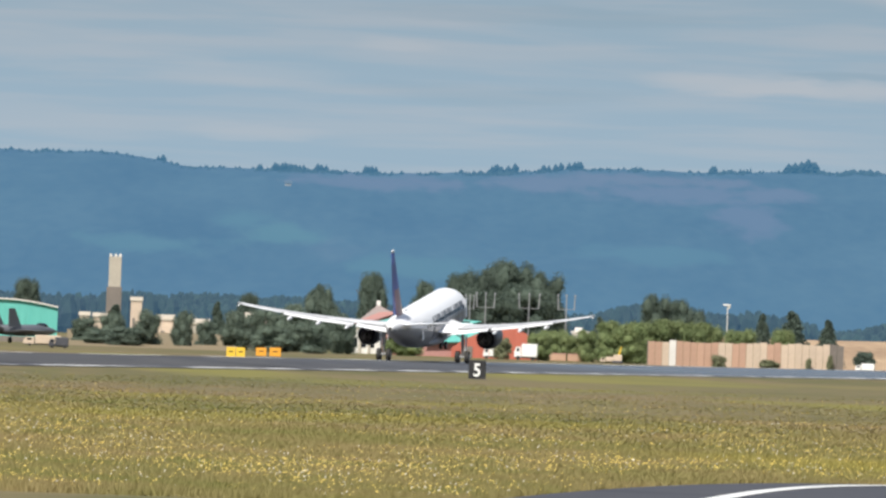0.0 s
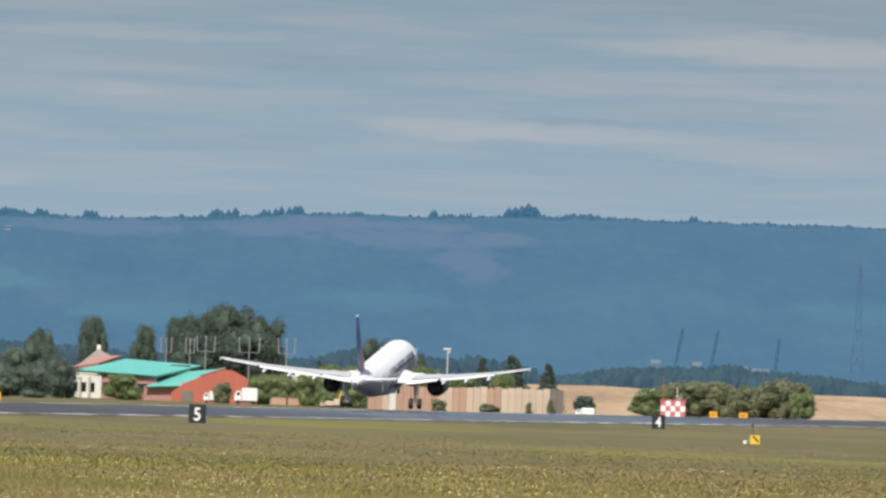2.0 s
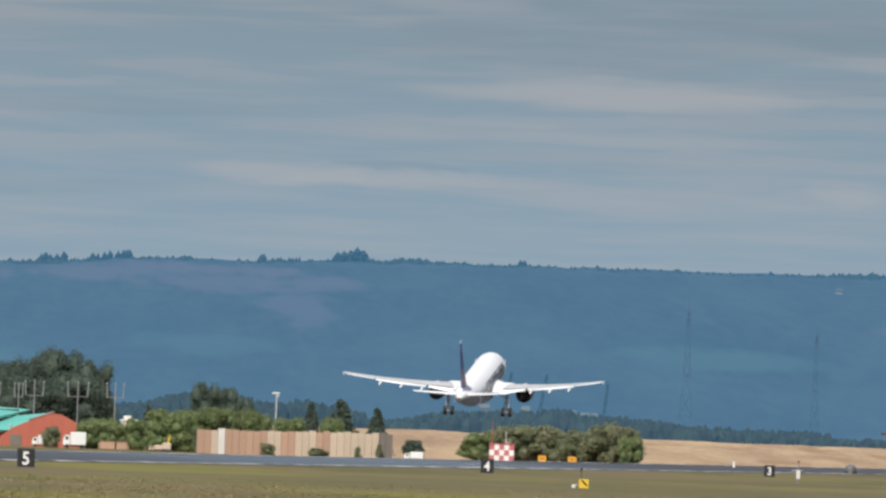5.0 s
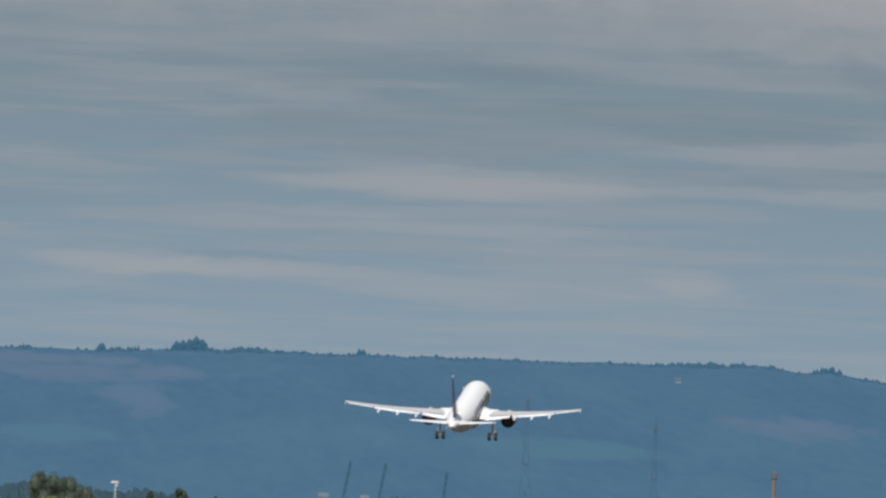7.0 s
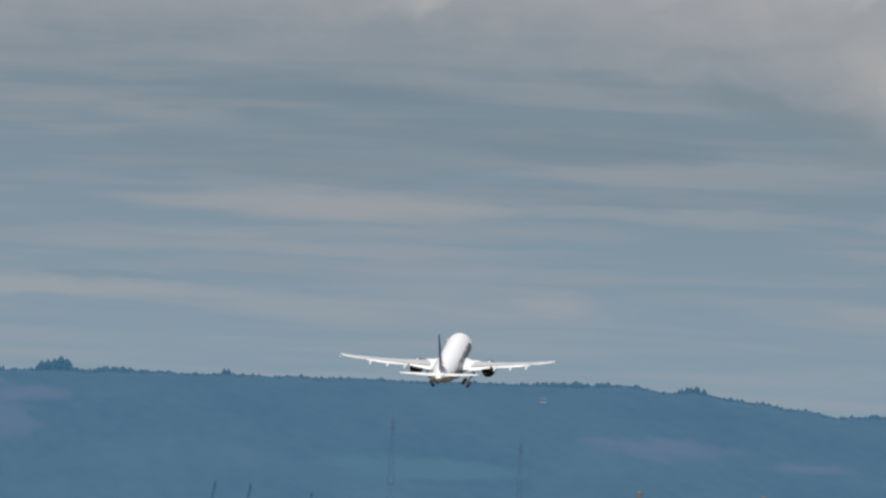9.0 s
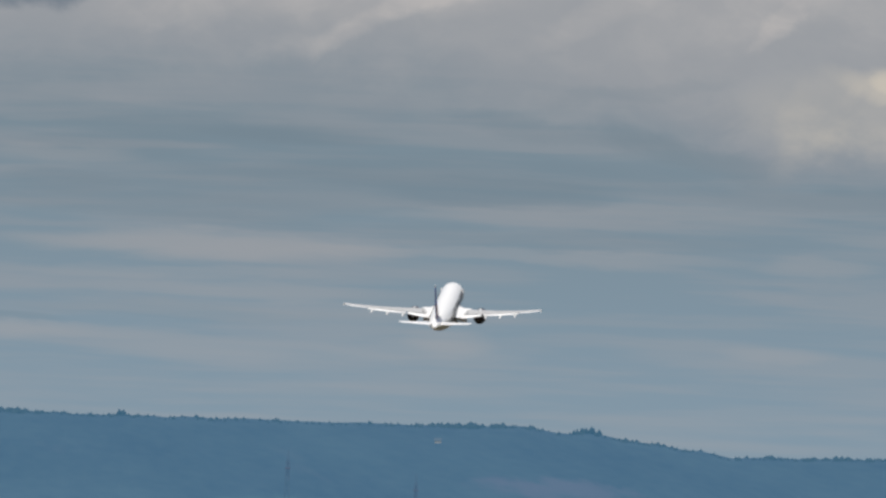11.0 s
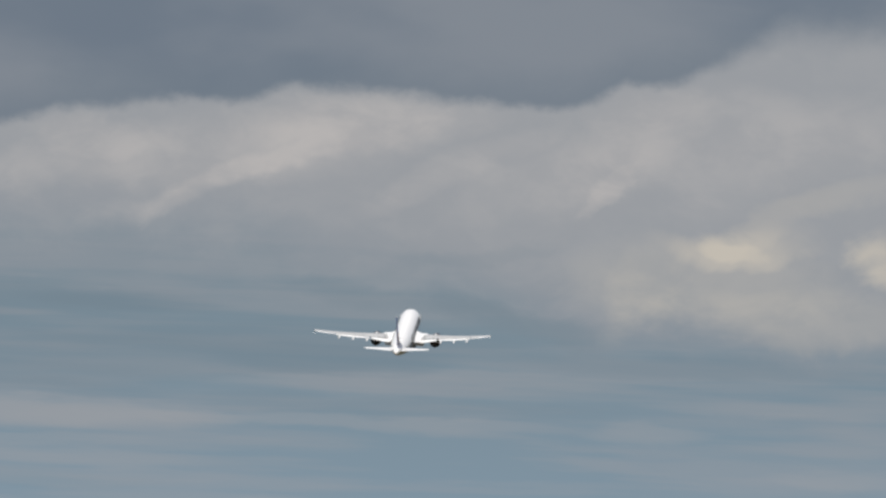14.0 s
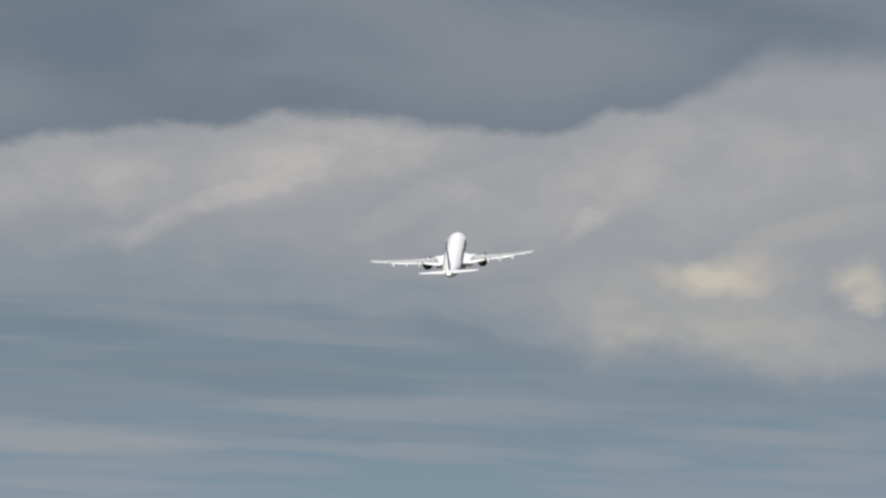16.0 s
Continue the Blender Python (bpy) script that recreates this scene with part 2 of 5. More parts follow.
    if vary:
        oi, gi, hs = N("ShaderNodeObjectInfo"), N("ShaderNodeNewGeometry"), N("ShaderNodeHueSaturation")
        s = N("ShaderNodeMath")
        s.operation = "ADD"
        L(oi.outputs["Random"], s.inputs[0])
        L(gi.outputs["Random Per Island"], s.inputs[1])
        r2 = N("ShaderNodeMapRange")
        L(s.outputs[0], r2.inputs[0])
        r2.inputs[2].default_value = 2.0
        r2.inputs[3].default_value, r2.inputs[4].default_value = 1 - vary, 1 + vary
        L(r2.outputs[0], hs.inputs["Value"])
        L(col, hs.inputs["Color"])
        col = hs.outputs[0]
    L(col, bs.inputs["Base Color"])
    if bump:
        bp = N("ShaderNodeBump")
        bp.inputs["Strength"].default_value, bp.inputs["Distance"].default_value = bump, 0.05
        L(add.outputs[0], bp.inputs["Height"])
        L(bp.outputs[0], bs.inputs["Normal"])
    if leafy:
        tl, ms = N("ShaderNodeBsdfTranslucent"), N("ShaderNodeMixShader")
        L(col, tl.inputs["Color"])
        ms.inputs[0].default_value = leafy
        L(bs.outputs[0], ms.inputs[1])
        L(tl.outputs[0], ms.inputs[2])
        L(ms.outputs[0], nt.nodes["Material Output"].inputs["Surface"])
    # painted haze: the far surface emits it, though it is no lamp
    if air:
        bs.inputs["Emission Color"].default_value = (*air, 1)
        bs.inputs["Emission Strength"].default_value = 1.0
    return m


# clearings on the wooded ridge: place, half size, colour
GLADES = ((352, 45.3, 30.0, 5.2, (0.040, 0.036, 0.040)),
          (-27, 62.5, 33.3, 4.3, (0.040, 0.036, 0.040)),
          (42, 64.0, 31.1, 4.8, (0.042, 0.037, 0.040)),
          (93, 60.3, 35.5, 5.7, (0.040, 0.036, 0.041)),
          (112, 50.2, 13.5, 8.9, (0.036, 0.034, 0.040)),
          (88, 66.9, 42.2, 3.0, (0.044, 0.038, 0.040)),
          (130, 61.7, 15.8, 4.3, (0.040, 0.036, 0.040)),
          (402, 40.0, 16.0, 2.5, (0.040, 0.036, 0.040)),
          (-58, 36.8, 13.7, 5.7, (0.023, 0.049, 0.034)),
          (-72, 42.0, 12.0, 4.0, (0.019, 0.041, 0.032)),
          (73, 33.3, 24.9, 4.1, (0.018, 0.038, 0.032)),
          (-12, 25.0, 24.9, 5.2, (0.020, 0.042, 0.032)),
          (255, 34.0, 34.0, 4.5, (0.019, 0.040, 0.032)),
          (-105, 30.3, 24.0, 5.2, (0.020, 0.042, 0.032)))
M_GRASS = material("airfield_grass", (0.086, 0.082, 0.020), (0.146, 0.109, 0.047), 0.9, scale=0.03, bump=0.4, stretch=(1, 0.35, 1), spots=(0.022, 0.55, (0.158, 0.142, 0.026)), spread=0.09)
M_BLADE = material("grass_blades", (0.140, 0.138, 0.031), (0.216, 0.162, 0.066), 0.8, scale=0.03, stretch=(1, 0.35, 1), spots=(0.022, 0.55, (0.222, 0.192, 0.037)), vary=0.2, spread=0.12)
M_FLOWER = material("yellow_petals", (0.78, 0.60, 0.16), (0.66, 0.46, 0.07), 0.7, scale=3, vary=0.25)
M_PALE = material("white_petals", (0.75, 0.72, 0.62), None, 0.7, scale=3)
M_ASPHALT = material("asphalt", (0.032, 0.033, 0.041), (0.056, 0.055, 0.06), 0.68, scale=0.2, bump=0.15, spots=(0.06, 0.6, (0.024, 0.024, 0.03)))


def mirage_sheen_along(m, steps):
    """Heat-mirage sheen imitated by roughness along the runway, as (metres past the first sign, roughness)."""
    nt = m.node_tree
    N, L = nt.nodes.new, nt.links.new
    tc, dot, rg, ramp = N("ShaderNodeTexCoord"), N("ShaderNodeVectorMath"), N("ShaderNodeMapRange"), N("ShaderNodeValToRGB")
    dot.operation = "DOT_PRODUCT"
    L(tc.outputs["Object"], dot.inputs[0])
    dot.inputs[1].default_value = ALONG
    start, s0, s1 = MARK.dot(ALONG), steps[0][0], steps[-1][0]
    L(dot.outputs["Value"], rg.inputs[0])
    rg.inputs[1].default_value, rg.inputs[2].default_value = start + s0, start + s1
    L(rg.outputs[0], ramp.inputs[0])
    for i, (at, rough) in enumerate(steps):
        e = ramp.color_ramp.elements[i] if i < 2 else ramp.color_ramp.elements.new((at - s0) / (s1 - s0))
        e.position, e.color = (at - s0) / (s1 - s0), (rough, rough, rough, 1)
    L(ramp.outputs[0], nt.nodes["Principled BSDF"].inputs["Roughness"])
    return m


# the smoother middle stretch stands in for the blue mirage on hot asphalt
M_RUNWAY = mirage_sheen_along(material("runway_asphalt", (0.036, 0.037, 0.042), (0.064, 0.063, 0.064), 0.85, scale=0.15, stretch=(1, 0.2, 1), spots=(0.05, 0.6, (0.024, 0.024, 0.028))), [(-60, 0.9), (230, 0.26), (430, 0.22), (640, 0.6)])
M_PAINT = material("road_paint", (0.80, 0.80, 0.78), (0.60, 0.60, 0.58), 0.6, scale=0.5)
# white edge paint whose dark gaps imitate a line broken by heat shimmer
M_SHIMMER_PAINT = material("shimmer_edge_paint", (0.75, 0.75, 0.73), (0.40, 0.40, 0.40), 0.6, scale=0.05, spots=(0.12, 0.47, (0.08, 0.08, 0.09)))
M_WHITE = material("aircraft_white", (0.88, 0.88, 0.88), (0.85, 0.85, 0.86), 0.35, scale=0.3, coat=0.2)
M_GREY = material("aircraft_grey", (0.36, 0.365, 0.38), (0.30, 0.305, 0.32), 0.35, scale=0.6, coat=0.2)
M_WING = material("wing_skin", (0.50, 0.505, 0.515), (0.40, 0.405, 0.415), 0.4, scale=0.5, coat=0.1)
M_ALU = material("bare_aluminium", (0.75, 0.76, 0.78), None, 0.22, metal=0.9, scale=1)
M_DARK = material("engine_cowl", (0.035, 0.037, 0.045), (0.05, 0.05, 0.06), 0.4, scale=1.0)
M_HOT = material("exhaust_metal", (0.10, 0.09, 0.085), (0.06, 0.055, 0.05), 0.5, metal=0.7, scale=2)
M_TYRE = material("tyre_rubber", (0.02, 0.02, 0.02), (0.035, 0.034, 0.032), 0.85, scale=4)
M_STRUT = material("gear_strut", (0.42, 0.43, 0.44), (0.28, 0.28, 0.28), 0.4, metal=0.3, scale=3)
M_TAIL = material("tail_art_brown", (0.34, 0.20, 0.17), (0.13, 0.105, 0.20), 0.4, scale=0.5, stretch=(1, 1, 0.5), spots=(0.5, 0.60, (0.46, 0.30, 0.22)))
M_RUDDER = material("tail_art_blue", (0.030, 0.080, 0.36), (0.070, 0.090, 0.28), 0.4, scale=0.35, stretch=(1, 1, 0.6))
M_RED = material("tail_art_red", (0.36, 0.13, 0.12), (0.25, 0.1, 0.12), 0.35, scale=0.8)
M_JET = material("fighter_grey", (0.12, 0.13, 0.145), (0.09, 0.095, 0.11), 0.5, scale=0.6)
M_GLASS = material("cabin_glass", (0.02, 0.022, 0.028), None, 0.08, scale=2)
M_LETTER = material("dark_lettering", (0.10, 0.105, 0.115), (0.20, 0.20, 0.21), 0.4, scale=1)
M_BLACK = material("sign_black", (0.012, 0.012, 0.014), (0.022, 0.022, 0.024), 0.5, scale=3)
M_SIGNWHITE = material("sign_white", (0.8, 0.8, 0.78), (0.7, 0.7, 0.68), 0.5, scale=4)
M_MASTRED = material("mast_red", (0.44, 0.085, 0.07), (0.34, 0.08, 0.07), 0.5, scale=2)
M_YELLOW = material("sign_yellow", (0.74, 0.50, 0.04), (0.64, 0.42, 0.04), 0.5, scale=3)
M_ORANGE = material("sign_orange", (0.75, 0.36, 0.03), (0.62, 0.28, 0.03), 0.5, scale=3)
M_STEEL = material("galvanised_steel", (0.30, 0.31, 0.32), (0.22, 0.23, 0.24), 0.55, metal=0.2, scale=2)
# dark leaf tone lifted and blued, with distance haze in the base colour
M_LEAF = material("leaf_dark", (0.065, 0.094, 0.075), (0.086, 0.117, 0.084), 0.85, scale=0.3, vary=0.2, leafy=0.2)
M_LEAF2 = material("leaf_light", (0.147, 0.203, 0.083), (0.217, 0.254, 0.108), 0.85, scale=0.4, vary=0.22, leafy=0.2)
M_LEAF3 = material("leaf_olive", (0.165, 0.205, 0.108), (0.245, 0.220, 0.138), 0.85, scale=0.25, vary=0.22, leafy=0.2)
M_HEDGE = material("leaf_hedge", (0.091, 0.130, 0.101), (0.129, 0.162, 0.118), 0.85, scale=0.4, vary=0.2, leafy=0.2)
M_BARK = material("bark", (0.09, 0.075, 0.06), (0.14, 0.12, 0.1), 0.9, scale=3)
M_SAND = material("bare_sand", (0.27, 0.175, 0.105), (0.50, 0.36, 0.22), 0.95, scale=0.3, bump=0.5, stretch=(0.03, 0.03, 2.5), spots=(0.35, 0.56, (0.29, 0.185, 0.105)))
M_DRY = material("dry_grass", (0.225, 0.168, 0.096), (0.18, 0.145, 0.078), 0.95, scale=0.1, bump=0.4)
M_TEAL = material("teal_sheet_metal", (0.13, 0.46, 0.40), (0.10, 0.40, 0.35), 0.45, scale=0.3, stretch=(3, 3, 0.3))
M_REDROOF = material("red_sheet_metal", (0.46, 0.13, 0.085), (0.38, 0.105, 0.07), 0.5, scale=0.3, stretch=(3, 3, 0.3))
M_PINK = material("faded_red_roof", (0.42, 0.22, 0.19), (0.36, 0.18, 0.16), 0.6, scale=0.3)
M_SHELTER = material("shelter_red", (0.55, 0.13, 0.15), (0.45, 0.16, 0.17), 0.6, scale=0.8)
M_CREAM = material("cream_panel", (0.58, 0.47, 0.36), (0.48, 0.38, 0.29), 0.7, scale=0.4, vary=0.12)
M_RUST = material("orange_panel", (0.48, 0.31, 0.225), (0.40, 0.25, 0.175), 0.7, scale=0.4, vary=0.12)
M_WALL = material("white_render", (0.72, 0.70, 0.66), (0.58, 0.56, 0.52), 0.7, scale=0.5)
M_CONC = material("pinkish_grey_render", (0.42, 0.36, 0.34), (0.34, 0.29, 0.28), 0.8, scale=0.4)
M_BEIGE = material("beige_render", (0.425, 0.383, 0.313), (0.357, 0.322, 0.267), 0.8, scale=0.3)
M_BROWN = material("dark_concrete", (0.20, 0.17, 0.145), (0.14, 0.125, 0.11), 0.8, scale=0.3)
M_DUSK = material("dark_metal", (0.04, 0.045, 0.055), (0.07, 0.07, 0.08), 0.5, scale=0.8)
# distance haze is painted into the next seven materials as blue emission
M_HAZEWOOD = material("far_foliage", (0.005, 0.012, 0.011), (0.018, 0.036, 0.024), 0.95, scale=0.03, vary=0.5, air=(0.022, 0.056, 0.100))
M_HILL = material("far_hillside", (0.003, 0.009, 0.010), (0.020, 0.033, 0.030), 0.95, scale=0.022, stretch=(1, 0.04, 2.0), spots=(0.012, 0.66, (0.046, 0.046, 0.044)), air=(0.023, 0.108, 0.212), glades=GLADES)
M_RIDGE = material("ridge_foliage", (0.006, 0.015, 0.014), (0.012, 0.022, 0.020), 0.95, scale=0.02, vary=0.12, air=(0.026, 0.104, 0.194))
M_FARWHITE = material("far_white_wall", (0.10, 0.10, 0.09), (0.07, 0.075, 0.07), 0.8, scale=0.2, air=(0.030, 0.090, 0.160))
M_FARSTEEL = material("far_steel", (0.008, 0.016, 0.020), (0.012, 0.020, 0.024), 0.8, scale=0.5, air=(0.018, 0.082, 0.148))
M_FARRED = material("far_mast_red", (0.045, 0.022, 0.022), (0.030, 0.018, 0.020), 0.8, scale=0.5, air=(0.028, 0.100, 0.186))
M_FARPALE = material("far_mast_pale", (0.045, 0.048, 0.048), (0.035, 0.040, 0.042), 0.8, scale=0.5, air=(0.030, 0.108, 0.196))
# house white dimmed and blued: distance haze sits in the base colour
M_HILLWHITE = material("hill_house_white", (0.26, 0.30, 0.33), (0.22, 0.26, 0.29), 0.8, scale=0.5)


# ---- mesh tools ----
def mesh_ob(name, bm, mat, parent=None, smooth=False, label=""):
    me = bpy.data.meshes.new(name)
    bm.to_mesh(me)
    bm.free()
    if smooth:
        me.polygons.foreach_set("use_smooth", [True] * len(me.polygons))
    me.materials.append(mat)
    ob = new(name, me)
    if parent:
        ob.parent = parent
    if label:
        tagged(ob, label)
    return ob


def part(name, bm, mat, parent, label="", smooth=False):
    """One mesh object under a thing or part."""
    return mesh_ob(name, bm, mat, parent, smooth, label)


def soup(name, verts, faces, mat, parent=None):
    me = bpy.data.meshes.new(name)
    me.from_pydata(verts, [], faces)
    me.materials.append(mat)
    ob = new(name, me)
    if parent:
        ob.parent = parent
    return ob


def thing(name, m, label, category, group="", kind=""):
    ob = new(name)
    ob.empty_display_size = 0.2
    ob.matrix_world = m
    return tagged(ob, label, category, group, kind)


def box(w, d, h, x=0, y=0, z=0, bev=0.0, bm=None):
    """A box on z, centred on x and y, with bevelled edges."""
    b = bm or bmesh.new()
    r = bmesh.ops.create_cube(b, size=1, matrix=Matrix.Translation((x, y, z + h / 2)) @ Matrix.Diagonal((w, d, h, 1)))
    if bev:
        es = list({e for v in r["verts"] for e in v.link_edges})
        bmesh.ops.bevel(b, geom=es, offset=bev, segments=1, affect="EDGES")
    return b


def rod(p, q, r0, r1=None, n=8, bm=None):
    """A tapered round bar from p to q."""
    b = bm or bmesh.new()
    p, q = Vector(p), Vector(q)
    turn = (q - p).to_track_quat("Z", "Y").to_matrix().to_4x4()
    bmesh.ops.create_cone(b, cap_ends=True, segments=n, radius1=r0, radius2=r0 if r1 is None else r1, depth=(q - p).length, matrix=Matrix.Translation((p + q) / 2) @ turn)
    return b


def loft(rings, close=True, caps=True, bm=None):
    b = bm or bmesh.new()
    vs = [[b.verts.new(p) for p in ring] for ring in rings]
    for a, c in zip(vs, vs[1:]):
        n = len(a)
        for i in range(n if close else n - 1):
            j = (i + 1) % n
            b.faces.new((a[i], a[j], c[j], c[i]))
    if caps:
        b.faces.new(vs[0][::-1])
        b.faces.new(vs[-1])
    bmesh.ops.recalc_face_normals(b, faces=b.faces)
    return b


def prism(profile, y0, y1):
    """A profile in x and z drawn out along y."""
    return loft([[(x, y0, z) for x, z in profile], [(x, y1, z) for x, z in profile]])


def spin(profile, n=24, axis="y", centre=(0, 0, 0)):
    """A profile of (radius, along) turned about an axis."""
    rings = []
    for r, a in profile:
        ring = []
        for i in range(n):
            t = 2 * math.pi * i / n
            c, s = r * math.cos(t), r * math.sin(t)
            ring.append(Vector(centre) + Vector({"y": (c, a, s), "x": (a, c, s), "z": (c, s, a)}[axis]))
        rings.append(ring)
    return loft(rings, caps=True)


def facing(x, y, z=0.0, turn=0.0):
    """A pose whose local -y looks back at the eye, turned by degrees."""
    return pose(x, y, z, 0, 0, math.degrees(-math.atan2(x, y)) + turn)


# ---- ground ----
def rise(w):
    """Height of the field by the distance across, from the line of signs."""
    xs = [(-4000, 0), (-40, 0), (0, 0), (9, 0.40), (29, 0.95), (50, 0.65), (75, 0.30), (6000, 0.30)]
    for (a, za), (b, zb) in zip(xs, xs[1:]):
        if w <= b:
            return za + (zb - za) * (w - a) / (b - a)
    return 0.3


def field(s, w, z=None):
    p = MARK + ALONG * s + ACROSS * w
    return Vector((p.x, p.y, rise(w) if z is None else z))


def make_ground():
    ss = [-6000, -3000, -1600] + [-1200 + 40 * i for i in range(60)] + [1300, 1800, 2500, 3400, 4600, 7000]
    ws = [-6000, -2500, -1000, -500, -300, -200, -155, -120, -90, -65, -40, -20, 0, 4, 9, 19, 29, 40, 50, 62, 75, 130, 220, 380, 700, 1300, 2400, 4500]
    rings = []
    for s in ss:
        rings.append([field(s, w) + Vector((0, 0, (noise.noise(Vector((s * 0.02, w * 0.05, 0))) * 0.06 if w < 0 else 0))) for w in ws])
    ground = mesh_ob("ground", loft(rings, close=False, caps=False), M_GRASS, smooth=True)
    tagged(ground, "dry yellow-green airfield grass with bare patches", "ground", kind="structure")
    for f in ground.data.polygons:
        if f.normal.z < 0:
            f.flip()


make_ground()


def strip(name, w0, w1, s0, s1, lift, mat, label, n=30):
    rings = []
    cols = [w for w in (w0, 9, 19, 29, 40, 50, w1) if w0 <= w <= w1]
    cols = sorted(set(cols))
    for i in range(n + 1):
        s = s0 + (s1 - s0) * i / n
        rings.append([field(s, w) + Vector((0, 0, lift)) for w in cols])
    bm = loft(rings, close=False, caps=False)
    ob = mesh_ob(name, bm, mat)
    return tagged(ob, label, name.split("_")[0], kind="structure")


strip("runway", 8, 51, -1500, 1530, 0.03, M_RUNWAY, "dark grey asphalt runway with worn surface")
for wa, wb in ((8.6, 9.9), (48.5, 49.5)):
    strip("trim_stripe", wa, wb, -1500, 1530, 0.045, M_SHIMMER_PAINT, "white painted runway edge stripe with heat-shimmer gaps")
# centre dashes
dash = bmesh.new()
for i in range(42):
    s = -900 + i * 36.6 * 1.5
    c = [field(s, 28.6), field(s + 36, 28.6), field(s + 36, 29.5), field(s, 29.5)]
    dash.faces.new([dash.verts.new(p + Vector((0, 0, 0.05))) for p in c])
tagged(mesh_ob("trim_centre_dashes", dash, M_PAINT), "white dashed runway centre line", "marking", kind="structure")


def make_taxiway():
    """A curving taxiway near the eye with a white edge line."""
    def far_edge(x):
        return 322 - 0.45 * (12.5 - x) ** 2 if x < 12.5 else 322 + 1.2 * (x - 12.5)
    xs = [-14 + i * 1.0 for i in range(90)]
    bm = loft([[(x, far_edge(x), 0.05) for x in xs], [(x, min(far_edge(x) - 6, 150), 0.05) for x in xs]], close=False, caps=False)
    tagged(mesh_ob("road_taxiway", bm, M_ASPHALT), "grey asphalt taxiway curving past the grass", "taxiway", kind="structure")
    line = []
    for i in range(40):
        t = i / 39
        x = 5.3 + t * 8.2
        line.append((x, 321.5 - 0.92 * (13.5 - x) ** 2))
    bm = loft([[(x - 0.24, y + 0.3, 0.066) for x, y in line], [(x + 0.24, y - 0.3, 0.066) for x, y in line]], close=False, caps=False)
    tagged(mesh_ob("trim_taxi_line", bm, M_PAINT), "curved white line painted on the taxiway", "marking", kind="structure")


make_taxiway()


# ---- far hills ----
RIDGE = [(-3.326, 0.804), (-2.208, 0.823), (-1.928, 0.82), (-1.705, 0.831), (-1.508, 0.81), (-1.283, 0.768), (-0.92, 0.77), (-0.528, 0.768), (-0.081, 0.779), (0.31, 0.796), (0.645, 0.825), (0.868, 0.834), (1.316, 0.833), (1.706, 0.851), (2.176, 0.857), (2.601, 0.856), (3.099, 0.86), (3.524, 0.859), (4.223, 0.863), (4.614, 0.874), (4.783, 0.844), (4.951, 0.853), (5.12, 0.823), (5.401, 0.789), (5.653, 0.756), (6.338, 0.773), (7.302, 0.787)]   # bearing in degrees, height of the skyline in degrees


def skyline(a):
    if a <= RIDGE[0][0]:
        return RIDGE[0][1]
    for (x0, y0), (x1, y1) in zip(RIDGE, RIDGE[1:]):
        if a <= x1:
            t = (a - x0) / (x1 - x0)
            return y0 + (y1 - y0) * t
    return RIDGE[-1][1]


FAR = 4700.0


def crest(a):
    return 3.87 + FAR * math.tan(radians(skyline(a) + 0.012 * noise.noise(Vector((a * 9, 0, 3))))) 


def hill_point(a, k):
    """k runs from the foot, 0, to the crest, 1, and past it."""
    d = 3500 + (FAR - 3500) * k
    if k <= 1:
        z = crest(a) * (k ** 0.9) * (1 - 0.10 * math.sin(k * math.pi) * (0.4 + noise.noise(Vector((a * 1.3, k * 2, 0)))))
        z += 3.5 * noise.noise(Vector((a * 3, k * 5, 1))) * math.sin(k * math.pi)
    else:
        z = crest(a) * (1 - (k - 1) * 2.0)
    r = radians(a)
    return Vector((d * math.sin(r), d * math.cos(r), max(z, -1.0) if k > 0 else -1.0))


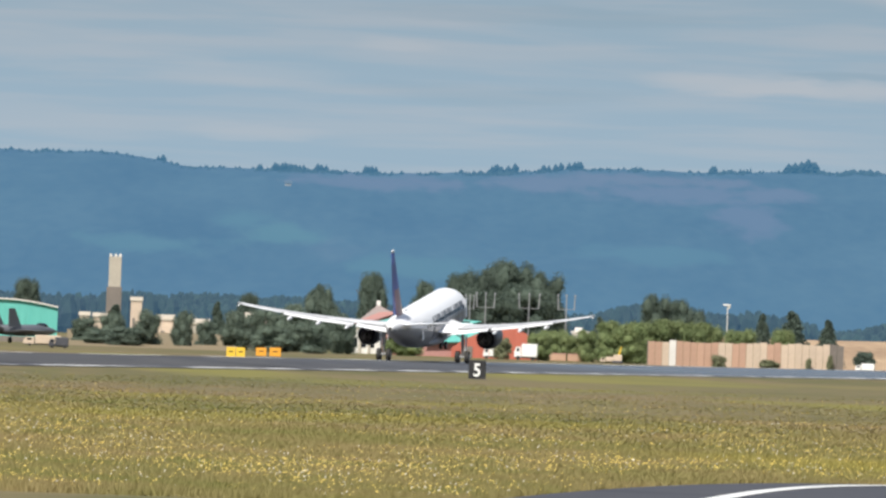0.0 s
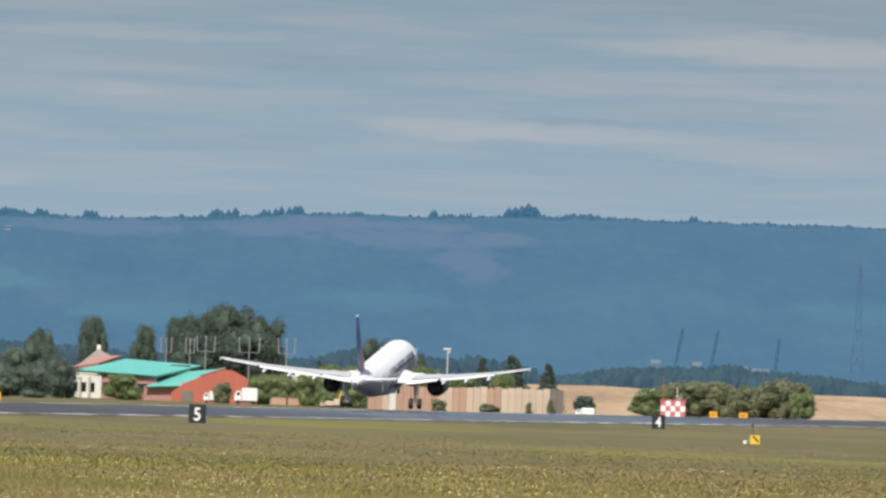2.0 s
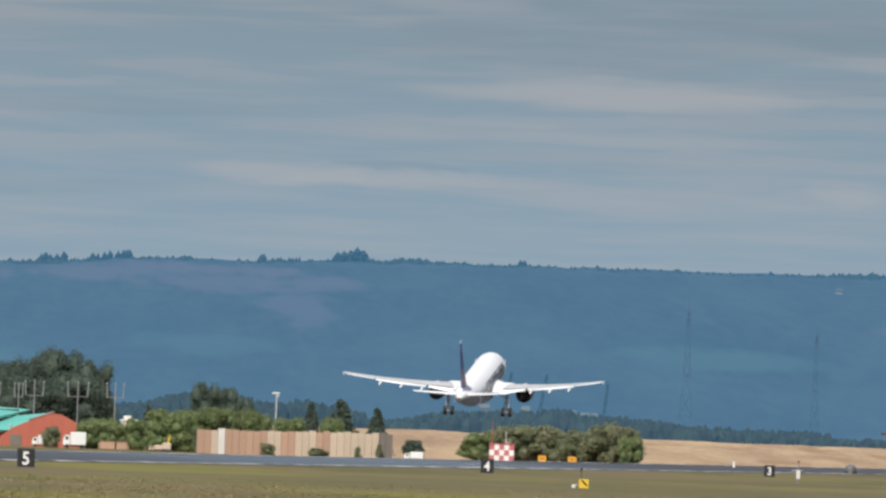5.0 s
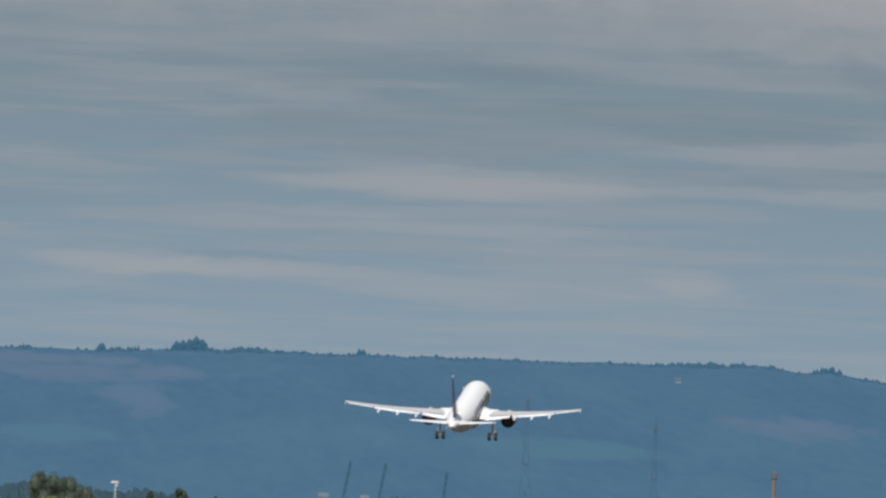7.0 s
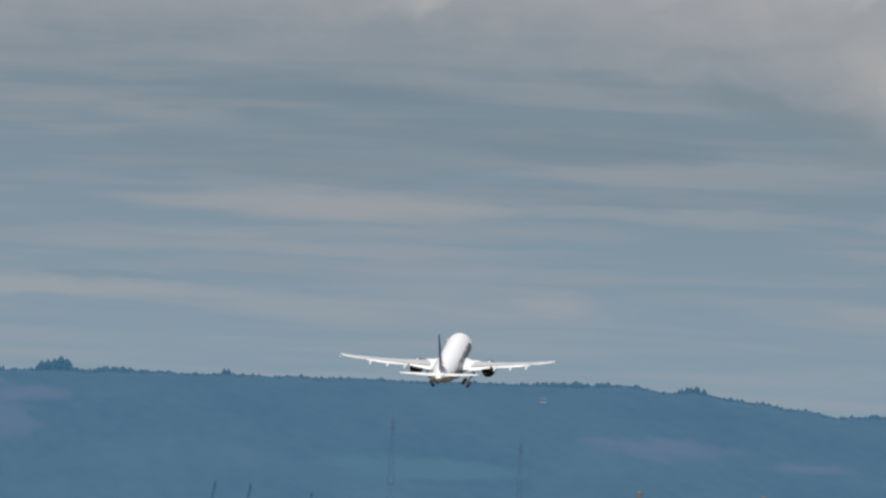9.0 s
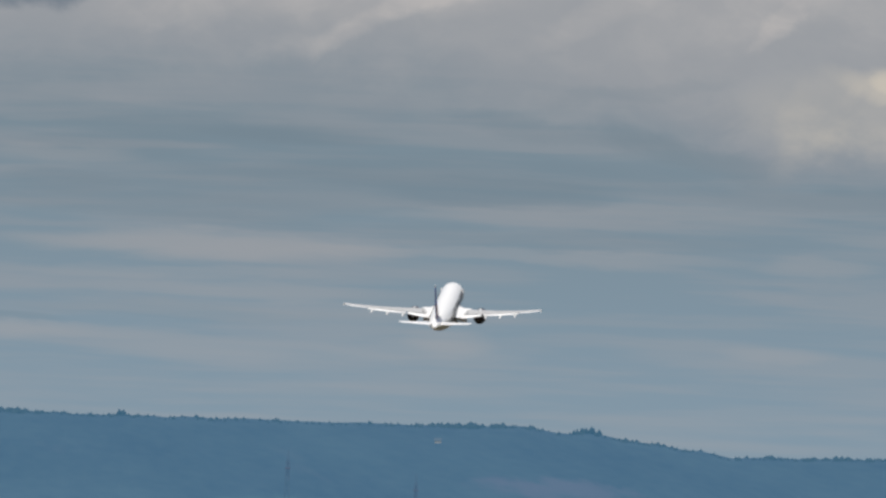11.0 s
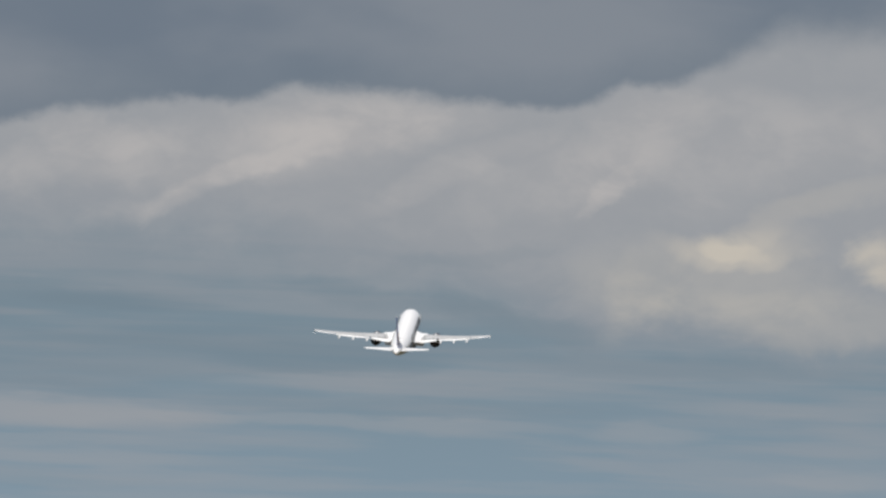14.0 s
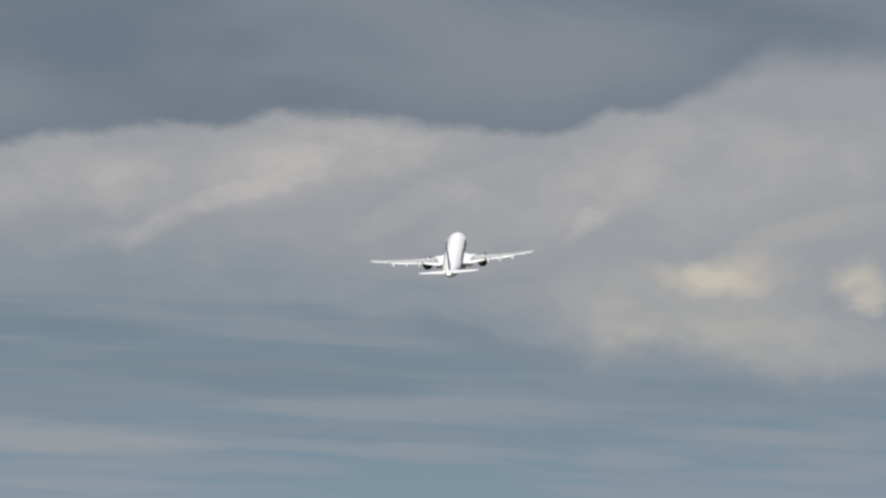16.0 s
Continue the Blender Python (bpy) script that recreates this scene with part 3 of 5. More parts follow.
def make_hills():
    bs = [-40 + i * 1.5 for i in range(22)] + [-7 + i * 0.08 for i in range(230)] + [12 + i * 1.5 for i in range(22)]
    rings = [[hill_point(a, k / 20) for a in bs] for k in range(0, 24)]
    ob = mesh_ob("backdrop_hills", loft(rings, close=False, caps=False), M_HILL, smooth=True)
    for f in ob.data.polygons:
        if f.normal.z < 0:
            f.flip()
    tagged(ob, "long blue hazy wooded ridge with pale clearings", "hills", kind="structure")
    rnd = random.Random(4)
    vs, fs = [], []

    def cone(p, r, h):
        k = len(vs)
        n = 5
        lean = rnd.uniform(-0.1, 0.1) * r
        for j, (zz, rr) in enumerate(((0, 0.7), (0.35, 1.0), (0.74, 0.72))):
            for i in range(n):
                t = 2 * math.pi * (i + 0.5 * j) / n
                q = r * rr * rnd.uniform(0.75, 1.2)
                vs.append((p.x + q * math.cos(t), p.y + q * math.sin(t), p.z - 1 + h * zz))
        vs.append((p.x + lean, p.y, p.z + h))
        for j in range(2):
            for i in range(n):
                a, b = k + j * n + i, k + j * n + (i + 1) % n
                fs.append((a, b, b + n, a + n))
        for i in range(n):
            fs.append((k + 2 * n + i, k + 2 * n + (i + 1) % n, k + 3 * n))
    for i in range(2600):
        a = rnd.uniform(-4, 9.2)
        g = noise.noise(Vector((a * 2.2, 5, 0))) + 0.6 * noise.noise(Vector((a * 9, 8, 0)))
        if rnd.random() > 0.55 + g * 0.8:
            continue
        h = rnd.uniform(0.6, 1.2) * (1.0 + 1.0 * max(0, g))
        cone(hill_point(a, 1 - rnd.random() * 0.02), h * rnd.uniform(1.1, 2.0), h)
    for a, h, n in ((1.794, 5.6, 3), (1.738, 4.6, 9), (1.817, 4.2, 7), (1.337, 4.3, 2), (1.477, 2.4, 4), (0.644, 3.6, 8), (0.337, 4.0, 3),
                    (0.248, 3.8, 4), (0.491, 3.4, 3), (0.546, 3.4, 2), (-0.375, 3.2, 6), (-0.621, 3.4, 5), (-0.809, 3.6, 12), (-0.739, 3.2, 8), (-0.912, 3.0, 2), (2.601, 2.6, 5), (4.917, 2.6, 16), (-1.41, 2.6, 3)):
        for i in range(n):
            cone(hill_point(a + rnd.gauss(0, 0.012 + 0.0014 * n), 0.995), h * rnd.uniform(0.35, 0.6), h * rnd.uniform(0.75, 1.05))
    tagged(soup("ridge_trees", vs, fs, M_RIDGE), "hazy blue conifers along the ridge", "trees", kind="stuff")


make_hills()


# ---- the airliner ----
def ring(w, h, z0, y, n=40, drop=1.0):
    out = []
    for i in range(n):
        t = 2 * math.pi * i / n
        out.append((w * math.sin(t), y, z0 + h * math.cos(t) * (drop if math.cos(t) < 0 else 1)))
    return out


def foil(x, y_le, chord, z, thick, tilt=0.0, n=8):
    """An aerofoil section facing forward, at station x."""
    up, dn = [], []
    for i in range(n + 1):
        t = (1 - math.cos(math.pi * i / n)) / 2
        h = thick * chord * 2.6 * (0.2969 * math.sqrt(t) - 0.126 * t - 0.3516 * t * t + 0.2843 * t ** 3 - 0.1036 * t ** 4) * 1.9
        cam_line = 0.02 * chord * math.sin(math.pi * t)
        for lst, sg in ((up, 1), (dn, -0.8)):
            dy = -t * chord
            dz = cam_line + sg * h
            lst.append((x, y_le + dy * math.cos(tilt), z + dz + dy * math.sin(tilt)))
    return up + dn[-2:0:-1]


def wing_station(f):
    """Leading edge, chord and height of the wing at fraction f of the half span."""
    x = 1.6 + (17.0 - 1.6) * f
    le = 5.2 - (x - 1.6) * 0.54
    if f < 0.32:
        te = -1.2 + 0.05 * (x - 1.6)
    else:
        te = -0.95 - (x - 6.5) * 0.35
    z = 2.87 + (x - 1.6) * 0.089 + 1.06 * f ** 2.2
    return x, le, le - te, z


def make_plane():
    jet = thing("airliner", pose(0, 0, 0), "white twin-engine jet airliner with grey belly taking off", "airplane")
    Z0 = 3.78
    body_rings = []
    prof = [(17.5, 0.05, 0.05, -0.55), (17.2, 0.55, 0.5, -0.5), (16.6, 0.98, 0.9, -0.4), (15.7, 1.38, 1.32, -0.27), (14.6, 1.70, 1.68, -0.14), (13.2, 1.90, 1.95, -0.05), (11.8, 1.975, 2.07, 0), (9, 1.975, 2.07, 0),
            (6, 1.975, 2.07, 0), (0, 1.975, 2.07, 0), (-4.5, 1.97, 2.05, 0.02), (-7.5, 1.88, 1.88, 0.17), (-10, 1.68, 1.62, 0.42), (-12.5, 1.38, 1.3, 0.7), (-15, 0.98, 0.96, 0.98), (-16.8, 0.58, 0.6, 1.17), (-17.8, 0.3, 0.34, 1.24), (-18.05, 0.12, 0.16, 1.22)]
    for y, w, h, dz in prof:
        body_rings.append(ring(w, h, Z0 + dz, y))
    fus = part("fuselage", loft(body_rings), M_WHITE, jet, "white fuselage with silver-grey lower sides", smooth=True)
    fus.data.materials.append(M_GREY)
    for f in fus.data.polygons:
        c = f.center
        low = 0.3 if c.y > -9 else 0.55 + (-9 - c.y) * 0.05
        if c.z - Z0 < low:
            f.material_index = 1
    # cabin windows, cockpit glass, doors and the dark lettering along the sides
    bm = box(0.03, 0.26, 0.36, bev=0.008)
    first = part("window", bm, M_GLASS, jet, "dark cabin window")
    spots = [(sg, -8.6 + i * 0.53) for sg in (-1, 1) for i in range(38)]
    first.matrix_basis = pose(1.965, spots[0][1], Z0 + 0.28)
    for sg, y in spots:
        o = first.copy()
        scene.collection.objects.link(o)
        o.matrix_basis = pose(sg * 1.958, y, Z0 + 0.28, 0, 0, 0)
    first.matrix_basis = pose(-1.958, 12.0, Z0 + 0.28)
    for sg in (-1, 1):
        part("cockpit_window", loft([[(sg * 0.1, 15.55, Z0 + 0.62), (sg * 0.1, 14.95, Z0 + 1.1), (sg * 0.8, 14.75, Z0 + 1.05), (sg * 0.95, 15.25, Z0 + 0.6)],
                                     [(sg * 0.1, 15.35, Z0 + 0.55), (sg * 0.1, 14.75, Z0 + 1.0), (sg * 0.7, 14.55, Z0 + 0.95), (sg * 0.85, 15.05, Z0 + 0.5)]]), M_GLASS, jet, "dark cockpit window")
        for y in (12.4, -9.6):
            part("cabin_door", box(0.04, 0.82, 1.85, sg * (1.955 if y > 0 else 1.66), y, Z0 - 0.75, 0.015), M_WHITE, jet, "white cabin door with a grey outline")
        # plain curved strokes on the skin in place of the name
        def stroke(y0, y1, a0, a1, bm):
            arc = [radians(a0 + (a1 - a0) * i / 4) for i in range(5)]
            rings = []
            for yy in (y0, y1):
                outer = [(sg * 1.99 * math.cos(a), yy, Z0 + 2.085 * math.sin(a)) for a in arc]
                inner = [(sg * 1.95 * math.cos(a), yy, Z0 + 2.045 * math.sin(a)) for a in reversed(arc)]
                rings.append(outer + inner)
            loft(rings, bm=bm)
        y = 11.0
        for ln, shape in ((2.0, 0), (1.8, 1), (2.1, 2), (1.7, 3), (1.8, 1), (0.8, 4), (1.9, 0), (1.8, 2)):
            bar = bmesh.new()
            k = 0.62
            if shape in (0, 1, 2):
                stroke(y, y - k, -32, 30, bar)
            if shape in (0, 1):
                stroke(y - k, y - ln, 16, 30, bar)
                stroke(y - k, y - ln * 0.8, -8, 6, bar)
            if shape == 1:
                stroke(y - ln + k, y - ln, -32, -8, bar)
            if shape == 2:
                stroke(y - ln + k, y - ln, -32, 30, bar)
                stroke(y - k, y - ln + k, -32, -17, bar)
            if shape == 3:
                stroke(y, y - ln, 16, 30, bar)
                stroke(y - 0.55, y - 0.55 - k, -32, 16, bar)
            if shape == 4:
                stroke(y, y - k, -32, 30, bar)
            part("lettering_bar", bar, M_LETTER, jet, "plain grey bars in place of a name")
            y -= ln + 0.32
    # wings with flaps, slats and fairings
    for sg in (-1, 1):
        fr = [0, 0.08, 0.2, 0.32, 0.5, 0.7, 0.88, 0.97, 1.0]
        rings = []
        for f in fr:
            x, le, ch, z = wing_station(f)
            rings.append(foil(sg * x, le, ch * (0.73 if f < 0.98 else 0.9), z, 0.125 - 0.03 * f))
        wing = part("wing", loft(rings), M_WING, jet, "pale grey swept wing", smooth=True)
        for f0, f1 in ((0.02, 0.31), (0.33, 0.74)):
            rings = []
            for f in (f0, (f0 + f1) / 2, f1):
                x, le, ch, z = wing_station(f)
                rings.append(foil(sg * x, le - ch * 0.78, ch * 0.27, z + 0.04 - 0.008 * ch, 0.09, radians(9)))
            part("flap", loft(rings), M_WHITE, wing, "extended white trailing-edge flap", smooth=True)
        rings = []
        for f in (0.755, 0.975):
            x, le, ch, z = wing_station(f)
            rings.append(foil(sg * x, le - ch * 0.755, ch * 0.22, z + 0.03, 0.09, radians(2)))
        part("aileron", loft(rings), M_WHITE, wing, "white aileron near the wingtip", smooth=True)
        for f0, f1 in ((0.10, 0.29), (0.35, 0.47), (0.48, 0.60), (0.61, 0.73)):
            x0, le0, ch0, z0 = wing_station(f0)
            x1, le1, ch1, z1 = wing_station(f1)
            part("spoiler", loft([[(sg * x0, le0 - ch0 * 0.60, z0 + 0.045 * ch0), (sg * x0, le0 - ch0 * 0.745, z0 + 0.024 * ch0), (sg * x0, le0 - ch0 * 0.745, z0 + 0.018 * ch0), (sg * x0, le0 - ch0 * 0.60, z0 + 0.030 * ch0)],
                                  [(sg * x1, le1 - ch1 * 0.60, z1 + 0.045 * ch1), (sg * x1, le1 - ch1 * 0.745, z1 + 0.024 * ch1), (sg * x1, le1 - ch1 * 0.745, z1 + 0.018 * ch1), (sg * x1, le1 - ch1 * 0.60, z1 + 0.030 * ch1)]]), M_WING, wing, "grey spoiler panel")
        for f0, f1 in ((0.08, 0.28), (0.33, 0.55), (0.56, 0.77), (0.78, 0.97)):
            rings = []
            for f in (f0, f1):
                x, le, ch, z = wing_station(f)
                rings.append(foil(sg * x, le + 0.35, 0.75 - 0.25 * f, z - 0.14, 0.14, radians(-16)))
            part("slat", loft(rings), M_ALU, wing, "bright metal leading-edge slat", smooth=True)
        for f in (0.36, 0.53, 0.70):
            x, le, ch, z = wing_station(f)
            yy = le - ch
            part("flap_fairing", spin([(0.02, 1.6), (0.13, 1.0), (0.19, 0.1), (0.15, -0.8), (0.07, -1.3), (0.02, -1.5)], 10, "y", (sg * x, yy, z - 0.32)), M_WHITE, wing, "white flap track fairing", smooth=True)
        x, le, ch, z = wing_station(1.0)
        part("wingtip_fence", loft([[(sg * 17.03, le - 0.2, z + 0.03), (sg * 17.03, le - 1.2, z + 0.2), (sg * 17.03, le - 1.75, z + 0.2), (sg * 17.03, le - 1.6, z), (sg * 17.03, le - 1.75, z - 0.14), (sg * 17.03, le - 1.25, z - 0.14)],
                                    [(sg * 17.09, le - 0.2, z + 0.03), (sg * 17.09, le - 1.2, z + 0.2), (sg * 17.09, le - 1.75, z + 0.2), (sg * 17.09, le - 1.6, z), (sg * 17.09, le - 1.75, z - 0.14), (sg * 17.09, le - 1.25, z - 0.14)]]), M_WHITE, wing, "small white wingtip fence")
        # spoiler panels and the wing-root fillet
        part("root_fillet", loft([foil(sg * 1.2, 6.9, 9.6, 3.06, 0.13), foil(sg * 2.0, 6.1, 8.2, 3.02, 0.13), foil(sg * 3.0, 5.2, 6.3, 2.90, 0.125), foil(sg * 4.0, 4.6, 3.2, 3.02, 0.2), foil(sg * 4.3, 4.3, 2.2, 3.06, 0.2)]), M_WHITE, jet, "white wing-root fairing", smooth=True)
        # engines
        nac = part("engine", spin([(0.83, 5.50), (0.95, 5.60), (1.02, 5.40), (1.08, 4.70), (1.10, 3.70), (1.03, 2.30), (0.88, 1.55), (0.84, 1.55), (0.81, 2.10)], 28, "y", (sg * 5.75, 0, 2.1)), M_DARK, jet, "dark engine nacelle", smooth=True)
        part("intake_lip", spin([(0.81, 5.48), (0.90, 5.66), (0.99, 5.60), (1.03, 5.35), (0.90, 5.30)], 28, "y", (sg * 5.75, 0, 2.1)), M_ALU, nac, "bright metal intake lip", smooth=True)
        part("exhaust_nozzle", spin([(0.56, 2.30), (0.54, 1.40), (0.45, 0.85), (0.41, 0.85), (0.40, 1.30)], 24, "y", (sg * 5.75, 0, 2.1)), M_HOT, nac, "burnt metal exhaust nozzle", smooth=True)
        part("exhaust_cone", spin([(0.32, 1.50), (0.25, 0.80), (0.09, 0.30), (0.02, 0.15)], 18, "y", (sg * 5.75, 0, 2.1)), M_HOT, nac, smooth=True)
        part("pylon", loft([[(sg * 5.6, 4.50, 3.08), (sg * 5.9, 4.50, 3.08), (sg * 5.9, 4.30, 3.28), (sg * 5.6, 4.30, 3.28)], [(sg * 5.58, 1.70, 2.78), (sg * 5.92, 1.70, 2.78), (sg * 5.92, 1.70, 3.48), (sg * 5.58, 1.70, 3.48)],
                            [(sg * 5.7, -0.40, 3.03), (sg * 5.8, -0.40, 3.03), (sg * 5.8, -0.40, 3.23), (sg * 5.7, -0.40, 3.23)]]), M_WHITE, jet, "white engine pylon")
        # tailplane
        st = [foil(sg * 0.5, -12.6, 3.2, 4.72, 0.075, radians(-7)), foil(sg * 2.5, -13.9, 2.5, 4.98, 0.075, radians(-7)), foil(sg * 6.1, -16.0, 1.1, 5.5, 0.08, radians(-7)), foil(sg * 6.22, -16.3, 0.85, 5.53, 0.06, radians(-7))]
        tp = part("tailplane", loft(st), M_WHITE, jet, "white horizontal tailplane", smooth=True)
        part("elevator", loft([foil(sg * 0.9, -15.95, 0.9, 5.16, 0.08, radians(-3)), foil(sg * 5.9, -17.0, 0.45, 5.62, 0.08, radians(-3))]), M_WHITE, tp, "white elevator")

    # fin, in bands from the root up, with the rudder behind
    def fin_ring(z, le, ch, th):
        r = foil(0, le, ch, 0, th)
        return [(p[2] * 0.85, p[1], z) for p in r]
    lv = [(5.3, -10.6, 5.9, 0.06), (6.0, -11.7, 4.9, 0.06), (8.4, -13.8, 3.5, 0.06), (10.6, -15.5, 2.4, 0.06), (12.05, -16.6, 1.7, 0.05), (12.35, -16.8, 1.4, 0.05)]
    fin = part("fin", loft([fin_ring(z, le, ch * 0.66, th) for z, le, ch, th in lv[:5]]), M_TAIL, jet, "tail fin painted with a dark blue and brown picture", smooth=True)
    fin.data.materials.append(M_RUDDER)
    for f in fin.data.polygons:
        f.material_index = 1 if f.center.z > 8.6 else 0
    part("fin_cap", loft([fin_ring(z, le, ch, th) for z, le, ch, th in lv[4:]]), M_WHITE, fin, "white fin tip", smooth=True)
    part("rudder", loft([fin_ring(z, le - ch * 0.665, ch * 0.335, th * 1.2) for z, le, ch, th in lv[1:5]]), M_RUDDER, fin, "dark blue painted rudder", smooth=True)
    part("rudder_panel", loft([fin_ring(z, le - ch * 0.60, ch * 0.10, 0.35) for z, le, ch, th in lv[1:3]]), M_RED, fin, "faded red band near the fin root", smooth=True)
    part("dorsal_fillet", loft([[(-0.05, -7.6, 5.75), (0.05, -7.6, 5.75), (0.05, -7.6, 5.8), (-0.05, -7.6, 5.8)], [(-0.25, -11.2, 5.3), (0.25, -11.2, 5.3), (0.1, -11.2, 6.1), (-0.1, -11.2, 6.1)]]), M_WHITE, jet)
    part("belly_fairing", loft([ring(1.2, 0.25, 2.0, 6.8, 20), ring(1.9, 0.6, 2.15, 5.2, 20), ring(2.1, 0.62, 2.15, 0, 20), ring(1.8, 0.5, 2.15, -3.0, 20), ring(0.9, 0.2, 2.1, -4.8, 20)]), M_GREY, jet, "grey belly fairing", smooth=True)
    part("tail_light", spin([(0.02, -17.9), (0.13, -18.0), (0.14, -18.2), (0.05, -18.26)], 12, "y", (0, 0, Z0 + 1.22)), M_HOT, jet, "dark auxiliary exhaust in the tail cone", smooth=True)

    # landing gear: each leg is a part of its own, hinged at its top
    legs = []

    def wheel(leg, x, y, z, r, wd):
        w = part("wheel", spin([(r * 0.6, -wd / 2), (r * 0.93, -wd / 2), (r, -wd * 0.3), (r, wd * 0.3), (r * 0.93, wd / 2), (r * 0.6, wd / 2)], 20, "x", (x, y, z)), M_TYRE, leg, "black tyre", smooth=True)
        part("hub", spin([(0.04, -wd / 2 - 0.03), (r * 0.55, -wd / 2 - 0.01), (r * 0.55, wd / 2 + 0.01), (0.04, wd / 2 + 0.03)], 14, "x", (x, y, z)), M_STRUT, w)
    for sg in (-1, 1):
        bm = rod((0, 0, 0), (0, 0, -1.1), 0.17, 0.17)
        rod((0, 0, -1.0), (0, 0, -2.2), 0.12, 0.12, bm=bm)
        rod((-0.55, 0, -2.17), (0.55, 0, -2.17), 0.1, 0.1, bm=bm)
        rod((0, 0.1, -0.3), (-sg * 1.5, 0.5, 0.2), 0.07, 0.07, bm=bm)
        rod((0, -0.3, -1.2), (0, -0.12, -1.9), 0.06, 0.06, bm=bm)
        leg = part("main_gear", bm, M_STRUT, jet, "main landing gear leg with two wheels", smooth=False)
        leg.location = (sg * 3.8, 0, 2.75)
        for dx in (-0.46, 0.46):
            wheel(leg, dx, 0, -2.17, 0.58, 0.42)
        part("gear_door", box(0.05, 0.9, 1.5, sg * 0.32, 0.05, -1.55, 0.01), M_WHITE, leg, "white landing gear door")
        legs.append((leg, sg))
    bm = rod((0, 0, 0), (0, 0, -1.7), 0.1, 0.09)
    rod((-0.3, 0, -1.72), (0.3, 0, -1.72), 0.06, 0.06, bm=bm)
    rod((0, 0.05, -0.5), (0, 0.9, 0), 0.05, 0.05, bm=bm)
    nose = part("nose_gear", bm, M_STRUT, jet, "nose landing gear leg with two wheels")
    nose.location = (0, 11.04, 2.1)
    for dx in (-0.25, 0.25):
        wheel(nose, dx, 0, -1.72, 0.38, 0.22)
    for sg in (-1, 1):
        part("gear_door", box(0.04, 1.5, 0.6, sg * 0.42, 10.6, 1.35, 0.01), M_WHITE, jet, "small white nose gear door")
    return jet, legs, nose


AIRLINER, LEGS, NOSE = make_plane()


# ---- trees ----
def crown_mesh(name, seed, lumps, leaf, n_leaf, mat, cone=False):
    """A crown of unit height: uneven lumps with loose leaf clumps that break the outline."""
    rnd = random.Random(seed)
    vs, fs = [], []
    blobs = []
    for i in range(lumps):
        if cone:
            z = 0.08 + 0.9 * (i + 0.5) / lumps
            r = 0.24 * (1 - z) + 0.03
            a = rnd.uniform(0, 6.28)
            blobs.append((Vector((math.cos(a) * r * 0.55, math.sin(a) * r * 0.55, z)), r * 0.8))
        else:
            z = rnd.uniform(0.2, 0.86)
            spread = 0.39 * math.sqrt(max(0.05, 1 - ((z - 0.48) / 0.5) ** 2))
            a, q = rnd.uniform(0, 6.28), spread * math.sqrt(rnd.random())
            blobs.append((Vector((math.cos(a) * q * 0.9, math.sin(a) * q * 0.9, z)), rnd.uniform(0.07, 0.15)))
    for c, r in blobs:
        b = bmesh.new()
        bmesh.ops.create_icosphere(b, subdivisions=2, radius=1)
        k = len(vs)
        off = Vector((rnd.uniform(0, 50), 0, 0))
        for v in b.verts:
            q = 0.80 * r * (1 + 0.28 * noise.noise(v.co * 1.8 + off) + 0.16 * noise.noise(v.co * 4.5 + off))
            vs.append(tuple(c + v.co * q * (Vector((1, 1, 0.85)).length / 1.65)))
        fs += [tuple(k + v.index for v in f.verts) for f in b.faces]
        b.free()
    for i in range(n_leaf):
        c, r = rnd.choice(blobs)
        n = Vector((rnd.gauss(0, 1), rnd.gauss(0, 1), rnd.gauss(0.2, 1))).normalized()
        p = c + n * r * rnd.uniform(0.62, 1.42)
        n = (n * 0.4 + Vector((rnd.gauss(0, 1), rnd.gauss(0, 1), rnd.gauss(0, 1))).normalized()).normalized()
        u = n.orthogonal().normalized()
        u = Matrix.Rotation(rnd.uniform(0, 6.28), 3, n) @ u
        w = (n * 0.5 + n.cross(u)).normalized()
        s = leaf * rnd.uniform(0.6, 1.5)
        k = len(vs)
        vs += [tuple(p - u * s), tuple(p + u * s), tuple(p + w * s * 1.6 + n * s * 0.5)]
        fs.append((k, k + 1, k + 2))
    me = bpy.data.meshes.new(name)
    me.from_pydata(vs, [], fs)
    me.shade_smooth()
    me.materials.append(mat)
    return me


def trunk_mesh(name, cone=False):
    bm = rod((0, 0, 0), (0, 0, 0.3), 0.035, 0.025, 7)
    rod((0, 0, 0.3), (0.01, 0, 0.8 if cone else 0.55), 0.025, 0.008, 6, bm)
    if not cone:
        for i in range(5):
            a = i * 1.3
            rod((0, 0, 0.26 + 0.05 * i), (0.22 * math.cos(a), 0.22 * math.sin(a), 0.5 + 0.06 * i), 0.014, 0.005, 5, bm)
    me = bpy.data.meshes.new(name)
    bm.to_mesh(me)
    bm.free()
    me.materials.append(M_BARK)
    return me


CROWNS = {
    "dark": [crown_mesh("crown_broad", s, 60, 0.0095, 34000, M_LEAF) for s in (1, 2, 3)],
    "light": [crown_mesh("crown_light", s, 46, 0.0125, 24000, M_LEAF2) for s in (4, 5)],
    "olive": [crown_mesh("crown_olive", s, 46, 0.0125, 24000, M_LEAF3) for s in (6, 7)],
    "hedge": [crown_mesh("crown_hedge", s, 46, 0.0125, 24000, M_HEDGE) for s in (12, 13)],
    "fir": [crown_mesh("crown_fir", s, 36, 0.014, 12000, M_LEAF, True) for s in (8, 9)],
}
TRUNK, TRUNK_FIR = trunk_mesh("trunk_broad"), trunk_mesh("trunk_fir", True)
_count = [0]


